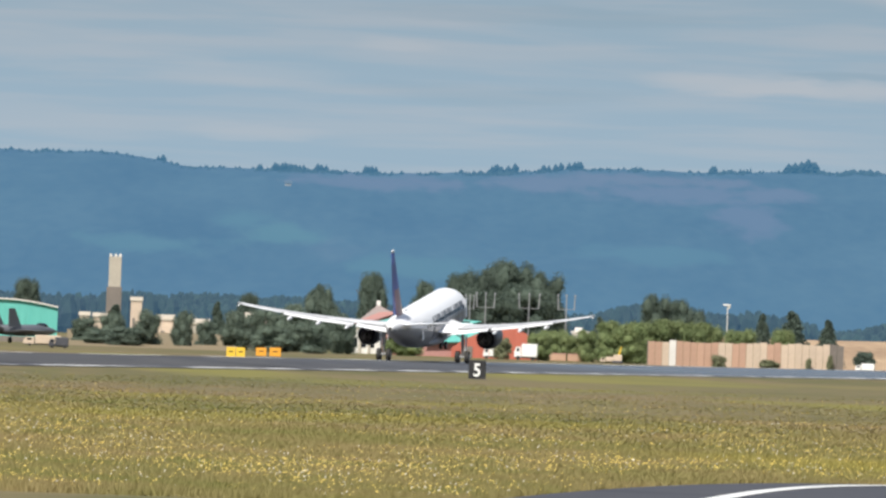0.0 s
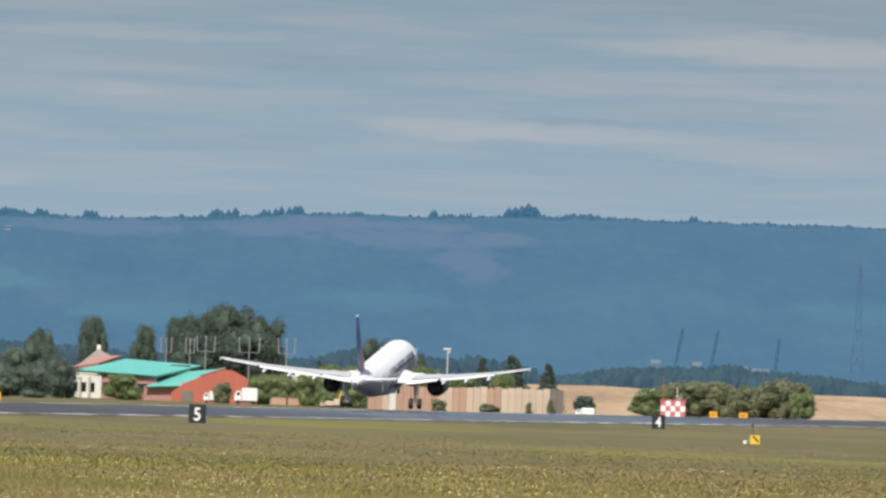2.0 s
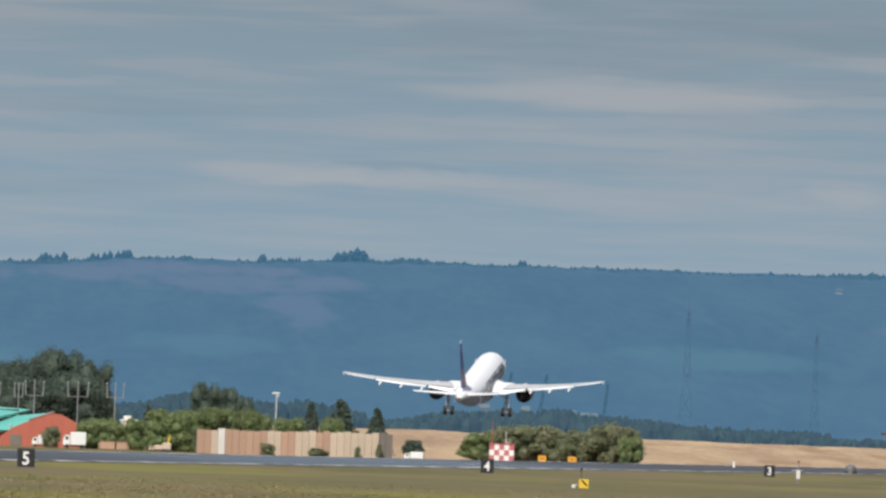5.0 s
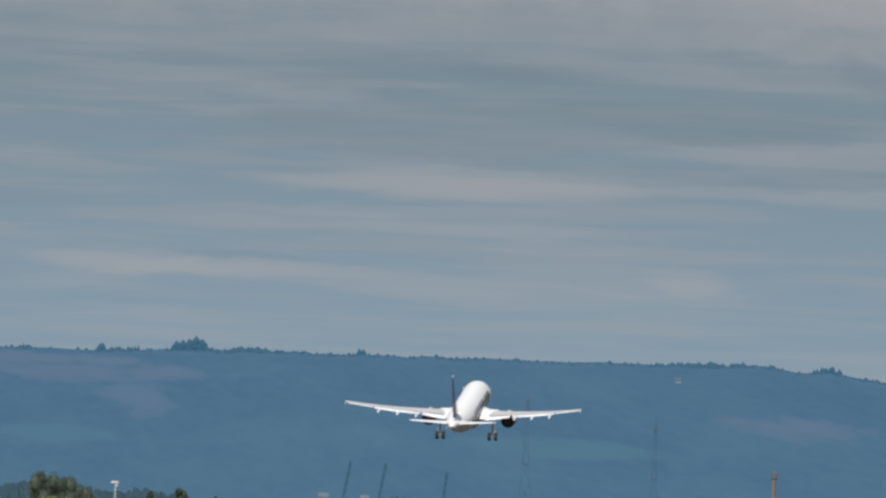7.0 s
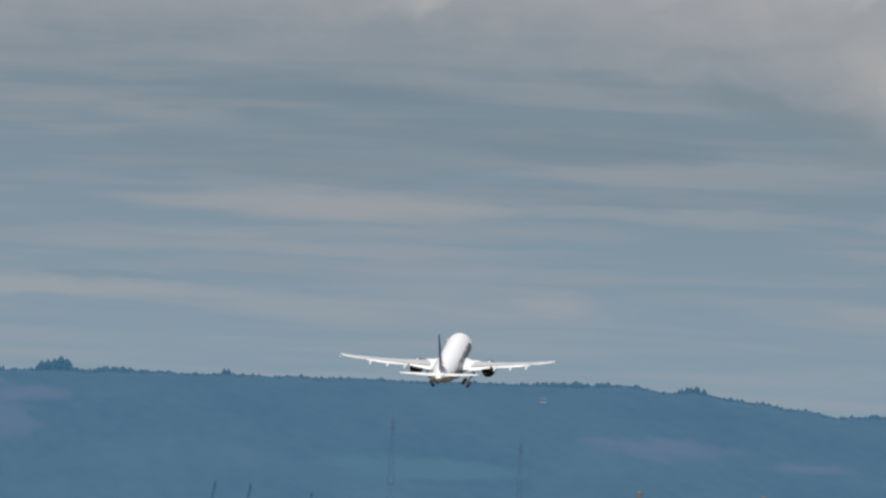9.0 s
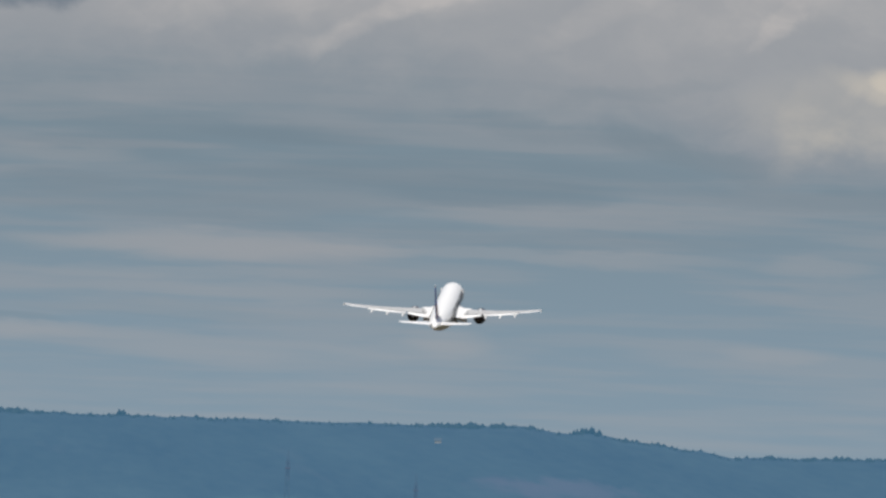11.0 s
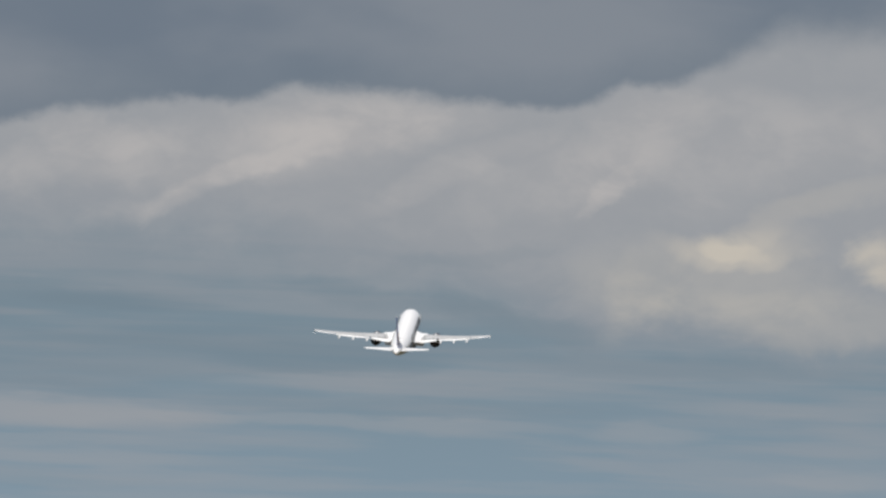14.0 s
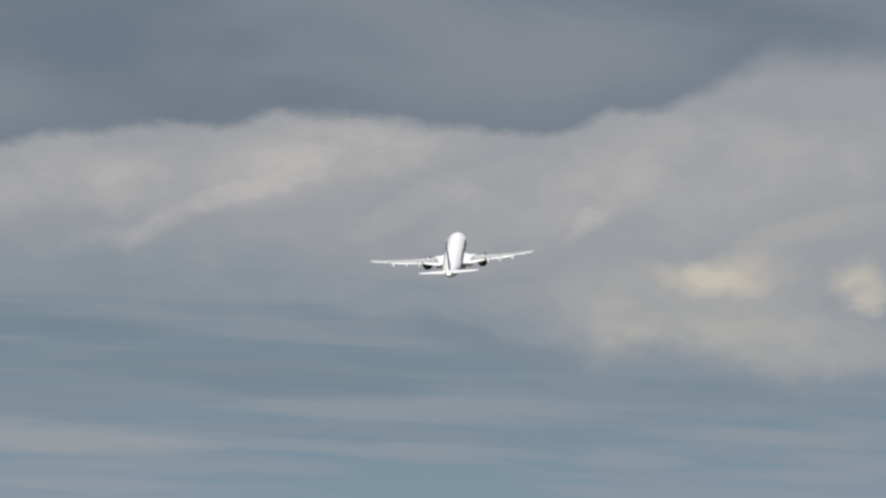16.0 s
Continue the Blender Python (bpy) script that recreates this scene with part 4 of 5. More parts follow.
def tree(x, y, h, w, kind, label, category="tree", group="", z=0.3, low=0.0):
    """A tree or shrub h high and w wide at x, y; low sinks the crown towards the ground."""
    _count[0] += 1
    i = _count[0]
    t = thing("tree" if category == "tree" else "shrub", pose(x, y, z, 0, 0, (i * 77) % 360), label, category, group)
    tr = new("trunk", TRUNK_FIR if kind == "fir" else TRUNK)
    cr = new("crown", CROWNS[kind][i % len(CROWNS[kind])])
    fat = w / (0.36 if kind == "fir" else 0.84)
    tr.scale = (h, h, h)
    cr.scale = (fat, fat, h * (1 + low))
    cr.location = (0, 0, -h * low * 1.05)
    tr.parent = cr.parent = t
    return t


BIG = "tall dark green broadleaf tree on the far side of the airfield"
for x, y, h, w in ((11.80, 1989.97, 16.50, 9.22), (6.46, 1974.99, 14.86, 8.19), (17.65, 1984.92, 14.75, 7.75), (3.18, 2010.00, 14.15, 6.08), (14.16, 1959.95, 12.38, 10.52), (7.66, 1949.98, 11.14, 11.41),
                   (-2.97, 2030.00, 12.54, 4.75), (-11.71, 1989.97, 13.78, 5.34), (-20.51, 1949.89, 11.05, 4.95), (-69.94, 1958.75, 10.22, 4.78), (-33.27, 1999.72, 9.33, 3.90)):
    tree(x, y, h, w, "dark", BIG, group="trees behind the terminal")
for x, y, h, w in ((36.85, 1979.66, 11.56, 5.99), (40.38, 1999.59, 10.79, 5.85), (43.79, 2019.53, 9.49, 4.93)):
    tree(x, y, h, w, "dark", "dark green broadleaf tree above the hedges", group="trees behind the hedge")
for x, y, h, w in ((47.81, 1719.34, 7.83, 2.18), (51.63, 1699.22, 8.27, 3.65), (57.57, 1719.04, 7.26, 2.52), (-36.63, 1899.65, 7.00, 2.04), (-44.87, 1599.37, 5.55, 2.65), (24.23, 1759.83, 6.58, 2.23)):
    tree(x, y, h, w, "fir", "dark green conifer behind the wall", group="conifers")
SHRUB = "bushy dark green shrub in a long hedge by the airfield"
for x, y, h, w in ((-47.86, 1559.27, 3.67, 4.57), (-43.52, 1539.39, 4.26, 3.76), (-38.88, 1539.51, 4.88, 4.21), (-34.15, 1539.62, 4.91, 3.16), (-31.50, 1559.68, 3.82, 3.04), (-27.37, 1559.76, 5.19, 4.57), (-24.03, 1589.82, 5.68, 5.12), (-20.18, 1589.87, 6.44, 5.43),
                   (-16.82, 1599.91, 7.37, 5.46), (-13.76, 1569.94, 5.41, 4.60), (-17.46, 1529.90, 4.01, 5.97), (-21.54, 1529.85, 3.27, 5.97), (-40.66, 1519.46, 2.55, 5.93), (-45.03, 1529.34, 2.25, 4.48)):
    tree(x, y, h * 1.05, w, "hedge", SHRUB, "shrub", "hedge by the runway", low=0.12)
for x, y, h, w in ((20.89, 1639.87, 4.39, 4.00), (18.42, 1644.90, 3.66, 3.53), (24.19, 1649.82, 5.80, 4.83), (27.25, 1639.77, 5.75, 5.60), (31.23, 1639.70, 6.22, 6.40), (35.05, 1649.63, 6.04, 5.63), (38.51, 1659.55, 6.02, 4.86), (43.51, 1679.44, 5.31, 4.92), (24.90, 1639.81, 4.22, 5.60), (28.51, 1639.75, 4.19, 4.80), (11.31, 1639.96, 3.72, 3.68), (16.20, 1649.92, 4.22, 4.83), (-1.55, 1645.00, 5.01, 3.21), (49.94, 1689.26, 5.55, 4.12)):
    tree(x, y, h * 1.05, w, "light", "light green leafy bush near the airfield fence", "shrub", "bushes behind the wall", low=0.12)
for x, y, h, w in ((77.79, 1828.35, 4.18, 6.25), (82.21, 1848.17, 5.40, 8.12), (86.72, 1857.98, 5.84, 8.17), (90.81, 1857.78, 5.53, 7.26), (94.83, 1847.57, 5.51, 7.22), (97.88, 1837.39, 6.35, 8.08), (100.48, 1827.24, 6.09, 5.71), (100.87, 1817.20, 4.52, 3.91), (75.62, 1828.44, 2.67, 3.57)):
    tree(x, y, h * 1.05, w, "olive" if h > 5 else "light", "olive and brown-green bush in front of the sand bank", "shrub", "bushes by the sand bank", low=0.12)
tree(60.24, 1638.89, 2.97, 3.36, "dark", "round dark green bush before the sand bank", "shrub", low=0.1)
tree(-4.91, 1605.99, 3.67, 5.64, "light", "light green bush beside the terminal wing", "shrub", low=0.12)
tree(13.86, 1611.94, 3.97, 3.46, "light", "light green bush beside the white van", "shrub", low=0.12)
tree(8.75, 1605.98, 3.16, 2.66, "olive", "low olive bush before the red hall", "shrub", low=0.12)

# woods in the distance: one body of stuff
def far_woods():
    rnd = random.Random(5)
    vs, fs = [], []
    for i in range(5200):
        a = rnd.uniform(-4.5, 9.5)
        row = rnd.random()
        d = 2700 + 500 * row if a < 3.5 else 2700 + 550 * min(1, (a - 3.5) / 0.5) + 220 * row
        if a > 1.7:
            h = 10.4 - max(0, a - 4.2) * 2.2
        else:
            h = 12.5 - 1.1 * max(0, a + 1.0)
        h += 3.4 * max(0, min(1, (a + 0.2) / 0.8)) * max(0, min(1, (1.95 - a) / 0.35)) + 1.6 * max(0, 1 - ((a - 2.82) / 0.12) ** 2)
        h = max(4.0, h * (0.8 + 0.35 * noise.noise(Vector((a * 2.2, row, 0)))) + rnd.uniform(-0.5, 0.4)) * (0.90 + 0.18 * row)
        r = rnd.uniform(1.1, 2.3)
        x, y = d * math.sin(radians(a)), d * math.cos(radians(a))
        k, n = len(vs), 6
        for zz, rr in ((0.0, 0.4), (0.18, 0.95), (0.5, 1.1), (0.8, 0.75), (0.97, 0.3)):
            for j in range(n):
                t = 6.283 * j / n + rnd.uniform(-0.3, 0.3)
                q = r * rr * rnd.uniform(0.7, 1.25)
                vs.append((x + q * math.cos(t), y + q * math.sin(t), 0.2 + h * zz * rnd.uniform(0.94, 1.06)))
        vs.append((x, y, 0.2 + h))
        for m in range(4):
            for j in range(n):
                p, q = k + m * n + j, k + m * n + (j + 1) % n
                fs.append((p, q, q + n, p + n))
        for j in range(n):
            fs.append((k + 4 * n + j, k + 4 * n + (j + 1) % n, k + 5 * n))
    tagged(soup("far_woods", vs, fs, M_HAZEWOOD), "dense line of far woods with blue-green haze in its colour", "trees", kind="stuff")


far_woods()


# ---- signs and airfield furniture ----
def glyph(name, text, size, mat, parent, m):
    cu = bpy.data.curves.new(name, "FONT")
    cu.body, cu.size, cu.extrude, cu.offset = text, size, 0.01, 0.028
    cu.align_x = "CENTER"
    tmp = bpy.data.objects.new("tmp", cu)
    scene.collection.objects.link(tmp)
    dg = bpy.context.evaluated_depsgraph_get()
    me = bpy.data.meshes.new_from_object(tmp.evaluated_get(dg))
    bpy.data.objects.remove(tmp)
    me.materials.clear()
    me.materials.append(mat)
    ob = new(name, me)
    ob.parent = parent
    ob.matrix_basis = m
    return ob


for k, digit in enumerate("543"):
    p = MARK + ALONG * (304.8 * k)
    s = thing("distance_sign", facing(p.x, p.y, 0.0, -6), "black runway distance sign with white number " + digit + " on the grass", "sign", "runway distance signs")
    part("panel", box(1.42, 0.26, 1.50, 0, 0, 0.06, 0.03), M_BLACK, s)
    part("frame", box(1.48, 0.2, 0.05, 0, 0, 1.55, 0.01), M_BLACK, s)
    for x in (-0.5, 0.5):
        part("leg", rod((x, 0, -0.1), (x, 0, 0.2), 0.05), M_STEEL, s)
    part("base_pad", box(1.7, 0.6, 0.06, 0, 0, -0.02, 0.01), M_BROWN, s, "low concrete pad")
    glyph("numeral", digit, 1.5, M_SIGNWHITE, s, Matrix.Translation((0, -0.14, 0.29)) @ pose(0, 0, 0, 90, 0, 0) @ Matrix.Diagonal((0.86, 1, 1, 1)))


def guidance(x, y, z, w, h, mat, label, panels=1):
    s = thing("guidance_sign", facing(x, y, z), label, "sign", "airfield guidance signs")
    for i in range(panels):
        cx = (i - (panels - 1) / 2) * (w / panels)
        part("panel", box(w / panels - 0.06, 0.25, h, cx, 0, 0.15, 0.03), mat, s)
        part("bar", box(w / panels * 0.4, 0.02, h * 0.12, cx, -0.14, 0.15 + h * 0.5), M_BLACK, s, "dark bar in place of unreadable writing")
        for dx in (-0.3, 0.3):
            part("leg", rod((cx + dx * w / panels, 0, -0.05), (cx + dx * w / panels, 0, 0.2), 0.04), M_STEEL, s)


guidance(-20.70, 1179.82, 0.32, 1.95, 1.0, M_YELLOW, "yellow airfield guidance sign beyond the runway", 2)
guidance(-19.35, 1259.85, 0.32, 1.2, 0.9, M_ORANGE, "orange airfield guidance sign beyond the runway")
guidance(-17.82, 1259.87, 0.32, 1.3, 0.95, M_ORANGE, "orange airfield guidance sign beyond the runway")
guidance(84.64, 1767.98, 0.32, 1.3, 1.0, M_ORANGE, "orange airfield guidance sign by the bushes")
guidance(89.20, 1767.75, 0.32, 1.4, 1.0, M_ORANGE, "orange airfield guidance sign by the bushes")

# yellow marker with a diagonal stripe, and its small mast
mk = thing("marker_board", facing(48.40, 938.75, 0.0, -4), "small yellow marker board with a dark stripe in the grass", "sign")
part("panel", box(0.80, 0.12, 0.75, 0, 0, 0.05, 0.02), M_YELLOW, mk)
st = box(0.62, 0.02, 0.13)
bmesh.ops.transform(st, matrix=pose(0, -0.075, 0.46, 0, 45, 0), verts=st.verts)
part("stripe", st, M_BLACK, mk, "dark diagonal stripe")
for x in (-0.3, 0.3):
    part("leg", rod((x, 0, -0.05), (x, 0, 0.1), 0.03), M_STEEL, mk)
ms = thing("instrument_mast", facing(48.79, 950.75, 0.0), "thin dark mast with a small head beside the marker", "mast")
part("pole", rod((0, 0, 0), (0, 0, 1.5), 0.04, 0.03), M_DUSK, ms)
part("head", box(0.22, 0.2, 0.28, 0, 0, 1.45, 0.03), M_DUSK, ms)
part("arm", rod((0, 0, 0.35), (-0.62, 0, 0.25), 0.05, 0.03), M_STEEL, ms)
part("foot_box", box(0.3, 0.25, 0.3, -0.6, 0, 0, 0.03), M_WALL, ms)
wc = thing("wind_post", facing(90.2, 1287.0, 0.0), "white instrument post with a thin mast near the distance sign", "mast")
part("pole", rod((0, 0, 0), (0, 0, 2.4), 0.07, 0.05), M_STEEL, wc)
part("cabinet", box(0.42, 0.3, 0.95, 0, 0, 0.55, 0.04), M_WALL, wc)
part("head", box(0.24, 0.24, 0.2, 0, 0, 2.38, 0.03), M_DUSK, wc)
part("arm", rod((-0.75, 0, 1.5), (0.5, 0, 1.5), 0.07), M_STEEL, wc)

hut = thing("equipment_hut", facing(132.7, 1779.0, 0.3), "small dark grey domed equipment hut by the sand bank", "hut")
part("shell", spin([(0.95, 0.0), (0.95, 0.75), (0.82, 1.15), (0.52, 1.42), (0.16, 1.52), (0.02, 1.53)], 16, "z"), M_JET, hut, smooth=True)
part("door", box(0.6, 0.12, 1.0, 0, -0.92, 0.05, 0.02), M_BROWN, hut)
wp = thing("white_marker_post", facing(111.8, 1734.0, 0.3), "short white marker post at the runway edge", "post")
part("post", rod((0, 0, 0), (0, 0, 1.3), 0.22, 0.16), M_SIGNWHITE, wp)
part("cap", box(0.4, 0.4, 0.12, 0, 0, 1.28, 0.03), M_SIGNWHITE, wp)
wm = thing("wind_mast", facing(91.85, 1176.4, 0.0), "thin red mast with wind vane and cups on its crossarm", "mast")
part("pole", rod((0, 0, 0), (0, 0, 5.5), 0.12, 0.08, 10), M_MASTRED, wm)
part("crossarm", rod((-0.85, 0, 5.5), (0.85, 0, 5.62), 0.05, 0.05, 6), M_MASTRED, wm)
vane = part("vane", box(0.5, 0.04, 0.28, -0.85, 0, 5.62, 0.01), M_DUSK, wm, "dark wind vane")
part("vane_stem", rod((-0.85, 0, 5.45), (-0.85, 0, 5.85), 0.03, None, 6), M_DUSK, vane)
cups = part("cup_stem", rod((0.8, 0, 5.55), (0.8, 0, 5.95), 0.04, None, 6), M_STEEL, wm)
for i in range(3):
    a = i * 2.094
    part("cup", spin([(0.02, -0.08), (0.1, -0.04), (0.13, 0.06), (0.11, 0.06), (0.02, -0.04)], 10, "z", (0.8 + 0.24 * math.cos(a), 0.24 * math.sin(a), 5.95)), M_SIGNWHITE, cups, "white wind cup")
for i in range(3):
    a = i * 2.094 + 0.4
    part("stay", rod((0.08 * math.cos(a), 0.08 * math.sin(a), 1.6), (0.9 * math.cos(a), 0.9 * math.sin(a), 0.0), 0.025, None, 5), M_STEEL, wm)
eq = thing("equipment_stand", facing(92.95, 1176.3, 0.0), "dark metal equipment stand with a slanted panel beside the mast", "equipment")
part("cabinet", box(0.85, 0.5, 0.6, 0.1, 0, 0.25, 0.03), M_DUSK, eq)
part("panel", loft([[(-0.4, -0.3, 0.85), (0.5, -0.3, 0.85), (0.5, -0.24, 0.85), (-0.4, -0.24, 0.85)], [(-0.45, 0.05, 1.45), (-0.1, 0.05, 1.3), (-0.1, 0.11, 1.3), (-0.45, 0.11, 1.45)]]), M_DUSK, eq, "slanted dark panel")
for x in (-0.25, 0.45):
    for y in (-0.18, 0.18):
        part("leg", rod((x, y, -0.05), (x, y, 0.3), 0.04, None, 6), M_STEEL, eq)
ip = thing("sensor_post", facing(92.5, 1180.0, 0.0), "thin sensor post with a small dark head", "post")
part("post", rod((0, 0, 0), (0, 0, 2.2), 0.04, 0.03, 6), M_STEEL, ip)
part("head", box(0.24, 0.2, 0.26, 0, 0, 2.15, 0.04), M_DUSK, ip)
# red and white equipment shelter with aerials
sh = thing("equipment_shelter", facing(77.32, 1743.29, 0.3), "red and white chequered equipment shelter with aerials", "shelter")
W, HH = 3.7, 2.5
for i in range(5):
    for j in range(3):
        red = (i + j) % 2 == 0
        part("panel", box(W / 5, 2.6, HH / 3, -W / 2 + W / 10 + i * W / 5, 0, 0.15 + j * HH / 3, 0.01), M_SHELTER if red else M_SIGNWHITE, sh)
part("roof", box(W + 0.2, 2.8, 0.14, 0, 0, HH + 0.15, 0.03), M_SHELTER, sh)
part("skid", box(W, 2.4, 0.16, 0, 0, 0, 0.01), M_BROWN, sh)
part("aerial", rod((-1.5, 0, 2.7), (-1.5, 0, 6.2), 0.06, 0.04), M_REDROOF, sh, "red aerial")
part("aerial", rod((0.6, 0, 2.7), (0.6, 0, 4.6), 0.06, 0.04), M_SIGNWHITE, sh, "white aerial")
part("dish", spin([(0.02, 0), (0.3, 0.1), (0.45, 0.3), (0.42, 0.3), (0.25, 0.14), (0.02, 0.05)], 14, "z", (0.9, 0, 2.75)), M_SIGNWHITE, sh)


# ---- wall of sheet panels, sand bank ----
def panel_wall():
    a, b = Vector((28.59, 1587.74, 0.3)), Vector((55.67, 1595.03, 0.3))
    wl = thing("panel_wall", Matrix.Translation(a), "long weathered wall of orange and cream sheet panels", "wall")
    run = b - a
    n = 28
    turn = math.degrees(math.atan2(run.y, run.x))
    step = run.length / n
    tones = [M_RUST, M_RUST, M_CREAM, M_WALL, M_RUST, M_RUST, M_RUST, M_RUST, M_RUST, M_RUST, M_CREAM, M_CREAM, M_RUST, M_RUST, M_CREAM, M_CREAM, M_CREAM, M_RUST, M_RUST, M_CREAM, M_CREAM, M_CREAM, M_CREAM, M_CREAM, M_CREAM, M_CREAM, M_BROWN, M_BROWN]
    rnd = random.Random(8)
    for i in range(n):
        h = 3.2 + 0.3 * rnd.random() + 0.3 * i / n
        o = part("panel", box(step - 0.05, 0.14, h, 0, 0, 0, 0.02), tones[i], wl)
        o.matrix_basis = Matrix.Translation(run * ((i + 0.5) / n) + Vector((0, rnd.uniform(-0.05, 0.05), 0))) @ pose(0, 0, 0, 0, 0, turn)
        if i % 4 == 0:
            q = part("post", box(0.16, 0.2, h + 0.15), M_BROWN, wl, "weathered post")
            q.matrix_basis = Matrix.Translation(run * (i / n) + Vector((0, 0.2, 0))) @ pose(0, 0, 0, 0, 0, turn)
    for i, (f, w, h) in enumerate(((0.36, 2.2, 1.6), (0.62, 2.8, 1.3), (0.82, 0.9, 1.6), (0.93, 0.9, 2.2))):
        p = a + run * f + Vector((0, -0.9, 0))
        tree(p.x, p.y, h * 1.1, w, "olive", "scrubby bush against the panel wall", "shrub", "scrub along the wall", low=0.15)


panel_wall()


def sand_bank():
    """A bank of bare sand along the far side of the runway."""
    rings = []
    for i in range(150):
        s = 770 + i * 13
        n1 = noise.noise(Vector((s * 0.012, 0, 0)))
        n2 = noise.noise(Vector((s * 0.05, 3, 0)))
        h = 4.3 + 0.35 * n1 + 0.25 * n2
        if i < 3:
            h *= 0.4 * i
        row = []
        for w, f in ((74, 0.0), (77, 0.16), (80, 0.34 + 0.06 * n2), (84, 0.52 - 0.05 * n2), (88, 0.8 + 0.1 * n1), (91, 1.0), (104, 0.98), (125, 0.0)):
            row.append(field(s, w + 2.5 * n1, 0.3 + h * f + 0.15 * noise.noise(Vector((s * 0.09, w * 0.3, 2)))))
        rings.append(row)
    ob = mesh_ob("sand_bank", loft(rings, close=False, caps=False), M_SAND, smooth=True)
    for f in ob.data.polygons:
        if f.normal.z < 0:
            f.flip()
    tagged(ob, "long bare bank of pale orange sand beyond the runway", "sand bank", kind="structure")


sand_bank()
strip("ground_verge", 51.5, 74, -1500, 1560, 0.02, M_DRY, "strip of dry tan grass beyond the runway")


# ---- terminal with coloured roofs ----
def gable(w, d, h, e, over=0.5):
    """Roof shell over a box w by d: ridge along x at height h above the eaves e."""
    return loft([[(x, -d / 2 - over, e - 0.15), (x, 0, e + h), (x, d / 2 + over, e - 0.15), (x, d / 2 + over, e - 0.4), (x, 0, e + h - 0.25), (x, -d / 2 - over, e - 0.4)] for x in (-w / 2 - over, w / 2 + over)])


def terminal():
    t = thing("terminal_building", facing(-3.34, 1640.00, 0.3), "low airport building with teal and red metal roofs", "building")
    part("wall", box(18.0, 9.0, 3.6, 0.5, 2, 0, 0.05), M_BEIGE, t)
    part("wall", box(9.0, 0.4, 3.2, -1.6, -6.6, 0, 0.03), M_PINK, t, "pinkish front wall")
    for i in range(3):
        part("window", box(1.4, 0.1, 1.1, -4.0 + i * 2.4, -6.85, 1.2, 0.02), M_GLASS, t)
    wing = part("wall", box(4.6, 8.0, 3.3, -7.2, -3.0, 0, 0.05), M_WALL, t, "white rendered end wing")
    for i in range(3):
        part("pillar", box(0.35, 0.3, 3.0, -9.2 + i * 1.3, -7.1, 0, 0.03), M_BEIGE, wing)
        part("window", box(0.7, 0.1, 1.3, -8.6 + i * 1.2, -7.03, 0.9, 0.02), M_GLASS, wing)
    # wide teal roofs falling to the front
    part("roof", loft([[(-8.3, -7.5, 3.9), (-1.6, 3.0, 5.75), (-1.6, 3.2, 5.55), (-8.3, -7.3, 3.65)], [(2.8, -7.5, 3.5), (9.2, 3.0, 5.2), (9.2, 3.2, 5.0), (2.8, -7.3, 3.25)]]), M_TEAL, t, "teal sheet-metal roof")
    part("roof", loft([[(1.2, -9.0, 1.9), (6.7, 0.0, 4.2), (6.7, 0.2, 4.0), (1.2, -8.8, 1.7)], [(6.2, -9.0, 2.2), (11.6, 0.0, 4.8), (11.6, 0.2, 4.6), (6.2, -8.8, 2.0)]]), M_TEAL, t, "lower teal sheet-metal roof")
    part("roof", loft([[(-9.3, 4.0, 4.3), (-5.3, 9.0, 6.0), (-5.3, 9.2, 5.8), (-9.3, 4.2, 4.1)], [(-5.8, 4.0, 4.9), (-2.2, 9.0, 6.2), (-2.2, 9.2, 6.0), (-5.8, 4.2, 4.7)]]), M_PINK, t, "faded red roof behind")
    part("wall", box(6.0, 4.0, 4.2, -5.6, 6.8, 0, 0.05), M_BEIGE, t)
    part("gable_wall", prism([(-8.4, 0), (-8.4, 4.6), (-5.6, 7.0), (-2.6, 5.6), (-2.6, 0)], 9.3, 12.0), M_CONC, t, "pale pinkish grey gable behind")
    part("ridge_flashing", loft([[(9.0, -9.9, 3.75), (12.4, -9.9, 4.9), (12.4, -9.9, 5.05), (9.0, -9.9, 3.9)], [(9.0, -1.0, 3.75), (12.4, -1.0, 4.9), (12.4, -1.0, 5.05), (9.0, -1.0, 3.9)]]), M_CONC, t, "pale metal flashing on the hall roof")
    part("cupola", box(0.6, 0.6, 0.9, -5.5, 10.0, 6.7, 0.08), M_WALL, t, "small white cupola")
    part("fascia", loft([[(-0.6, -7.6, 2.9), (4.6, -0.6, 4.6), (4.6, -0.4, 4.6), (-0.6, -7.4, 2.9)], [(-0.6, -7.6, 2.5), (4.6, -0.6, 4.2), (4.6, -0.4, 4.2), (-0.6, -7.4, 2.5)]]), M_PINK, t, "pinkish gable board")
    shape = [(5.0, 0), (5.0, 1.3), (6.6, 2.5), (9.0, 3.6), (11.2, 4.5), (12.4, 4.75), (13.6, 4.6), (15.4, 3.7), (16.9, 2.5), (17.1, 0)]
    part("red_hall", prism(shape, -9.8, -1.0), M_REDROOF, t, "red metal hall with a low rounded gable")
    part("hall_door", box(1.6, 0.1, 1.6, 7.2, -9.85, 0, 0.02), M_BROWN, t, "dark doorway")
    part("wall", box(5.2, 0.3, 2.0, 3.7, -7.9, 0, 0.03), M_PINK, t, "pinkish wall under the lower roof")
    part("wall", box(0.3, 6.5, 3.0, 6.4, -4.6, 0, 0.03), M_BEIGE, t)
    part("roof_vent", box(2.8, 1.2, 0.3, 6.2, 1.6, 4.85, 0.05), M_DUSK, t, "dark roof vent housing")
    return t


terminal()


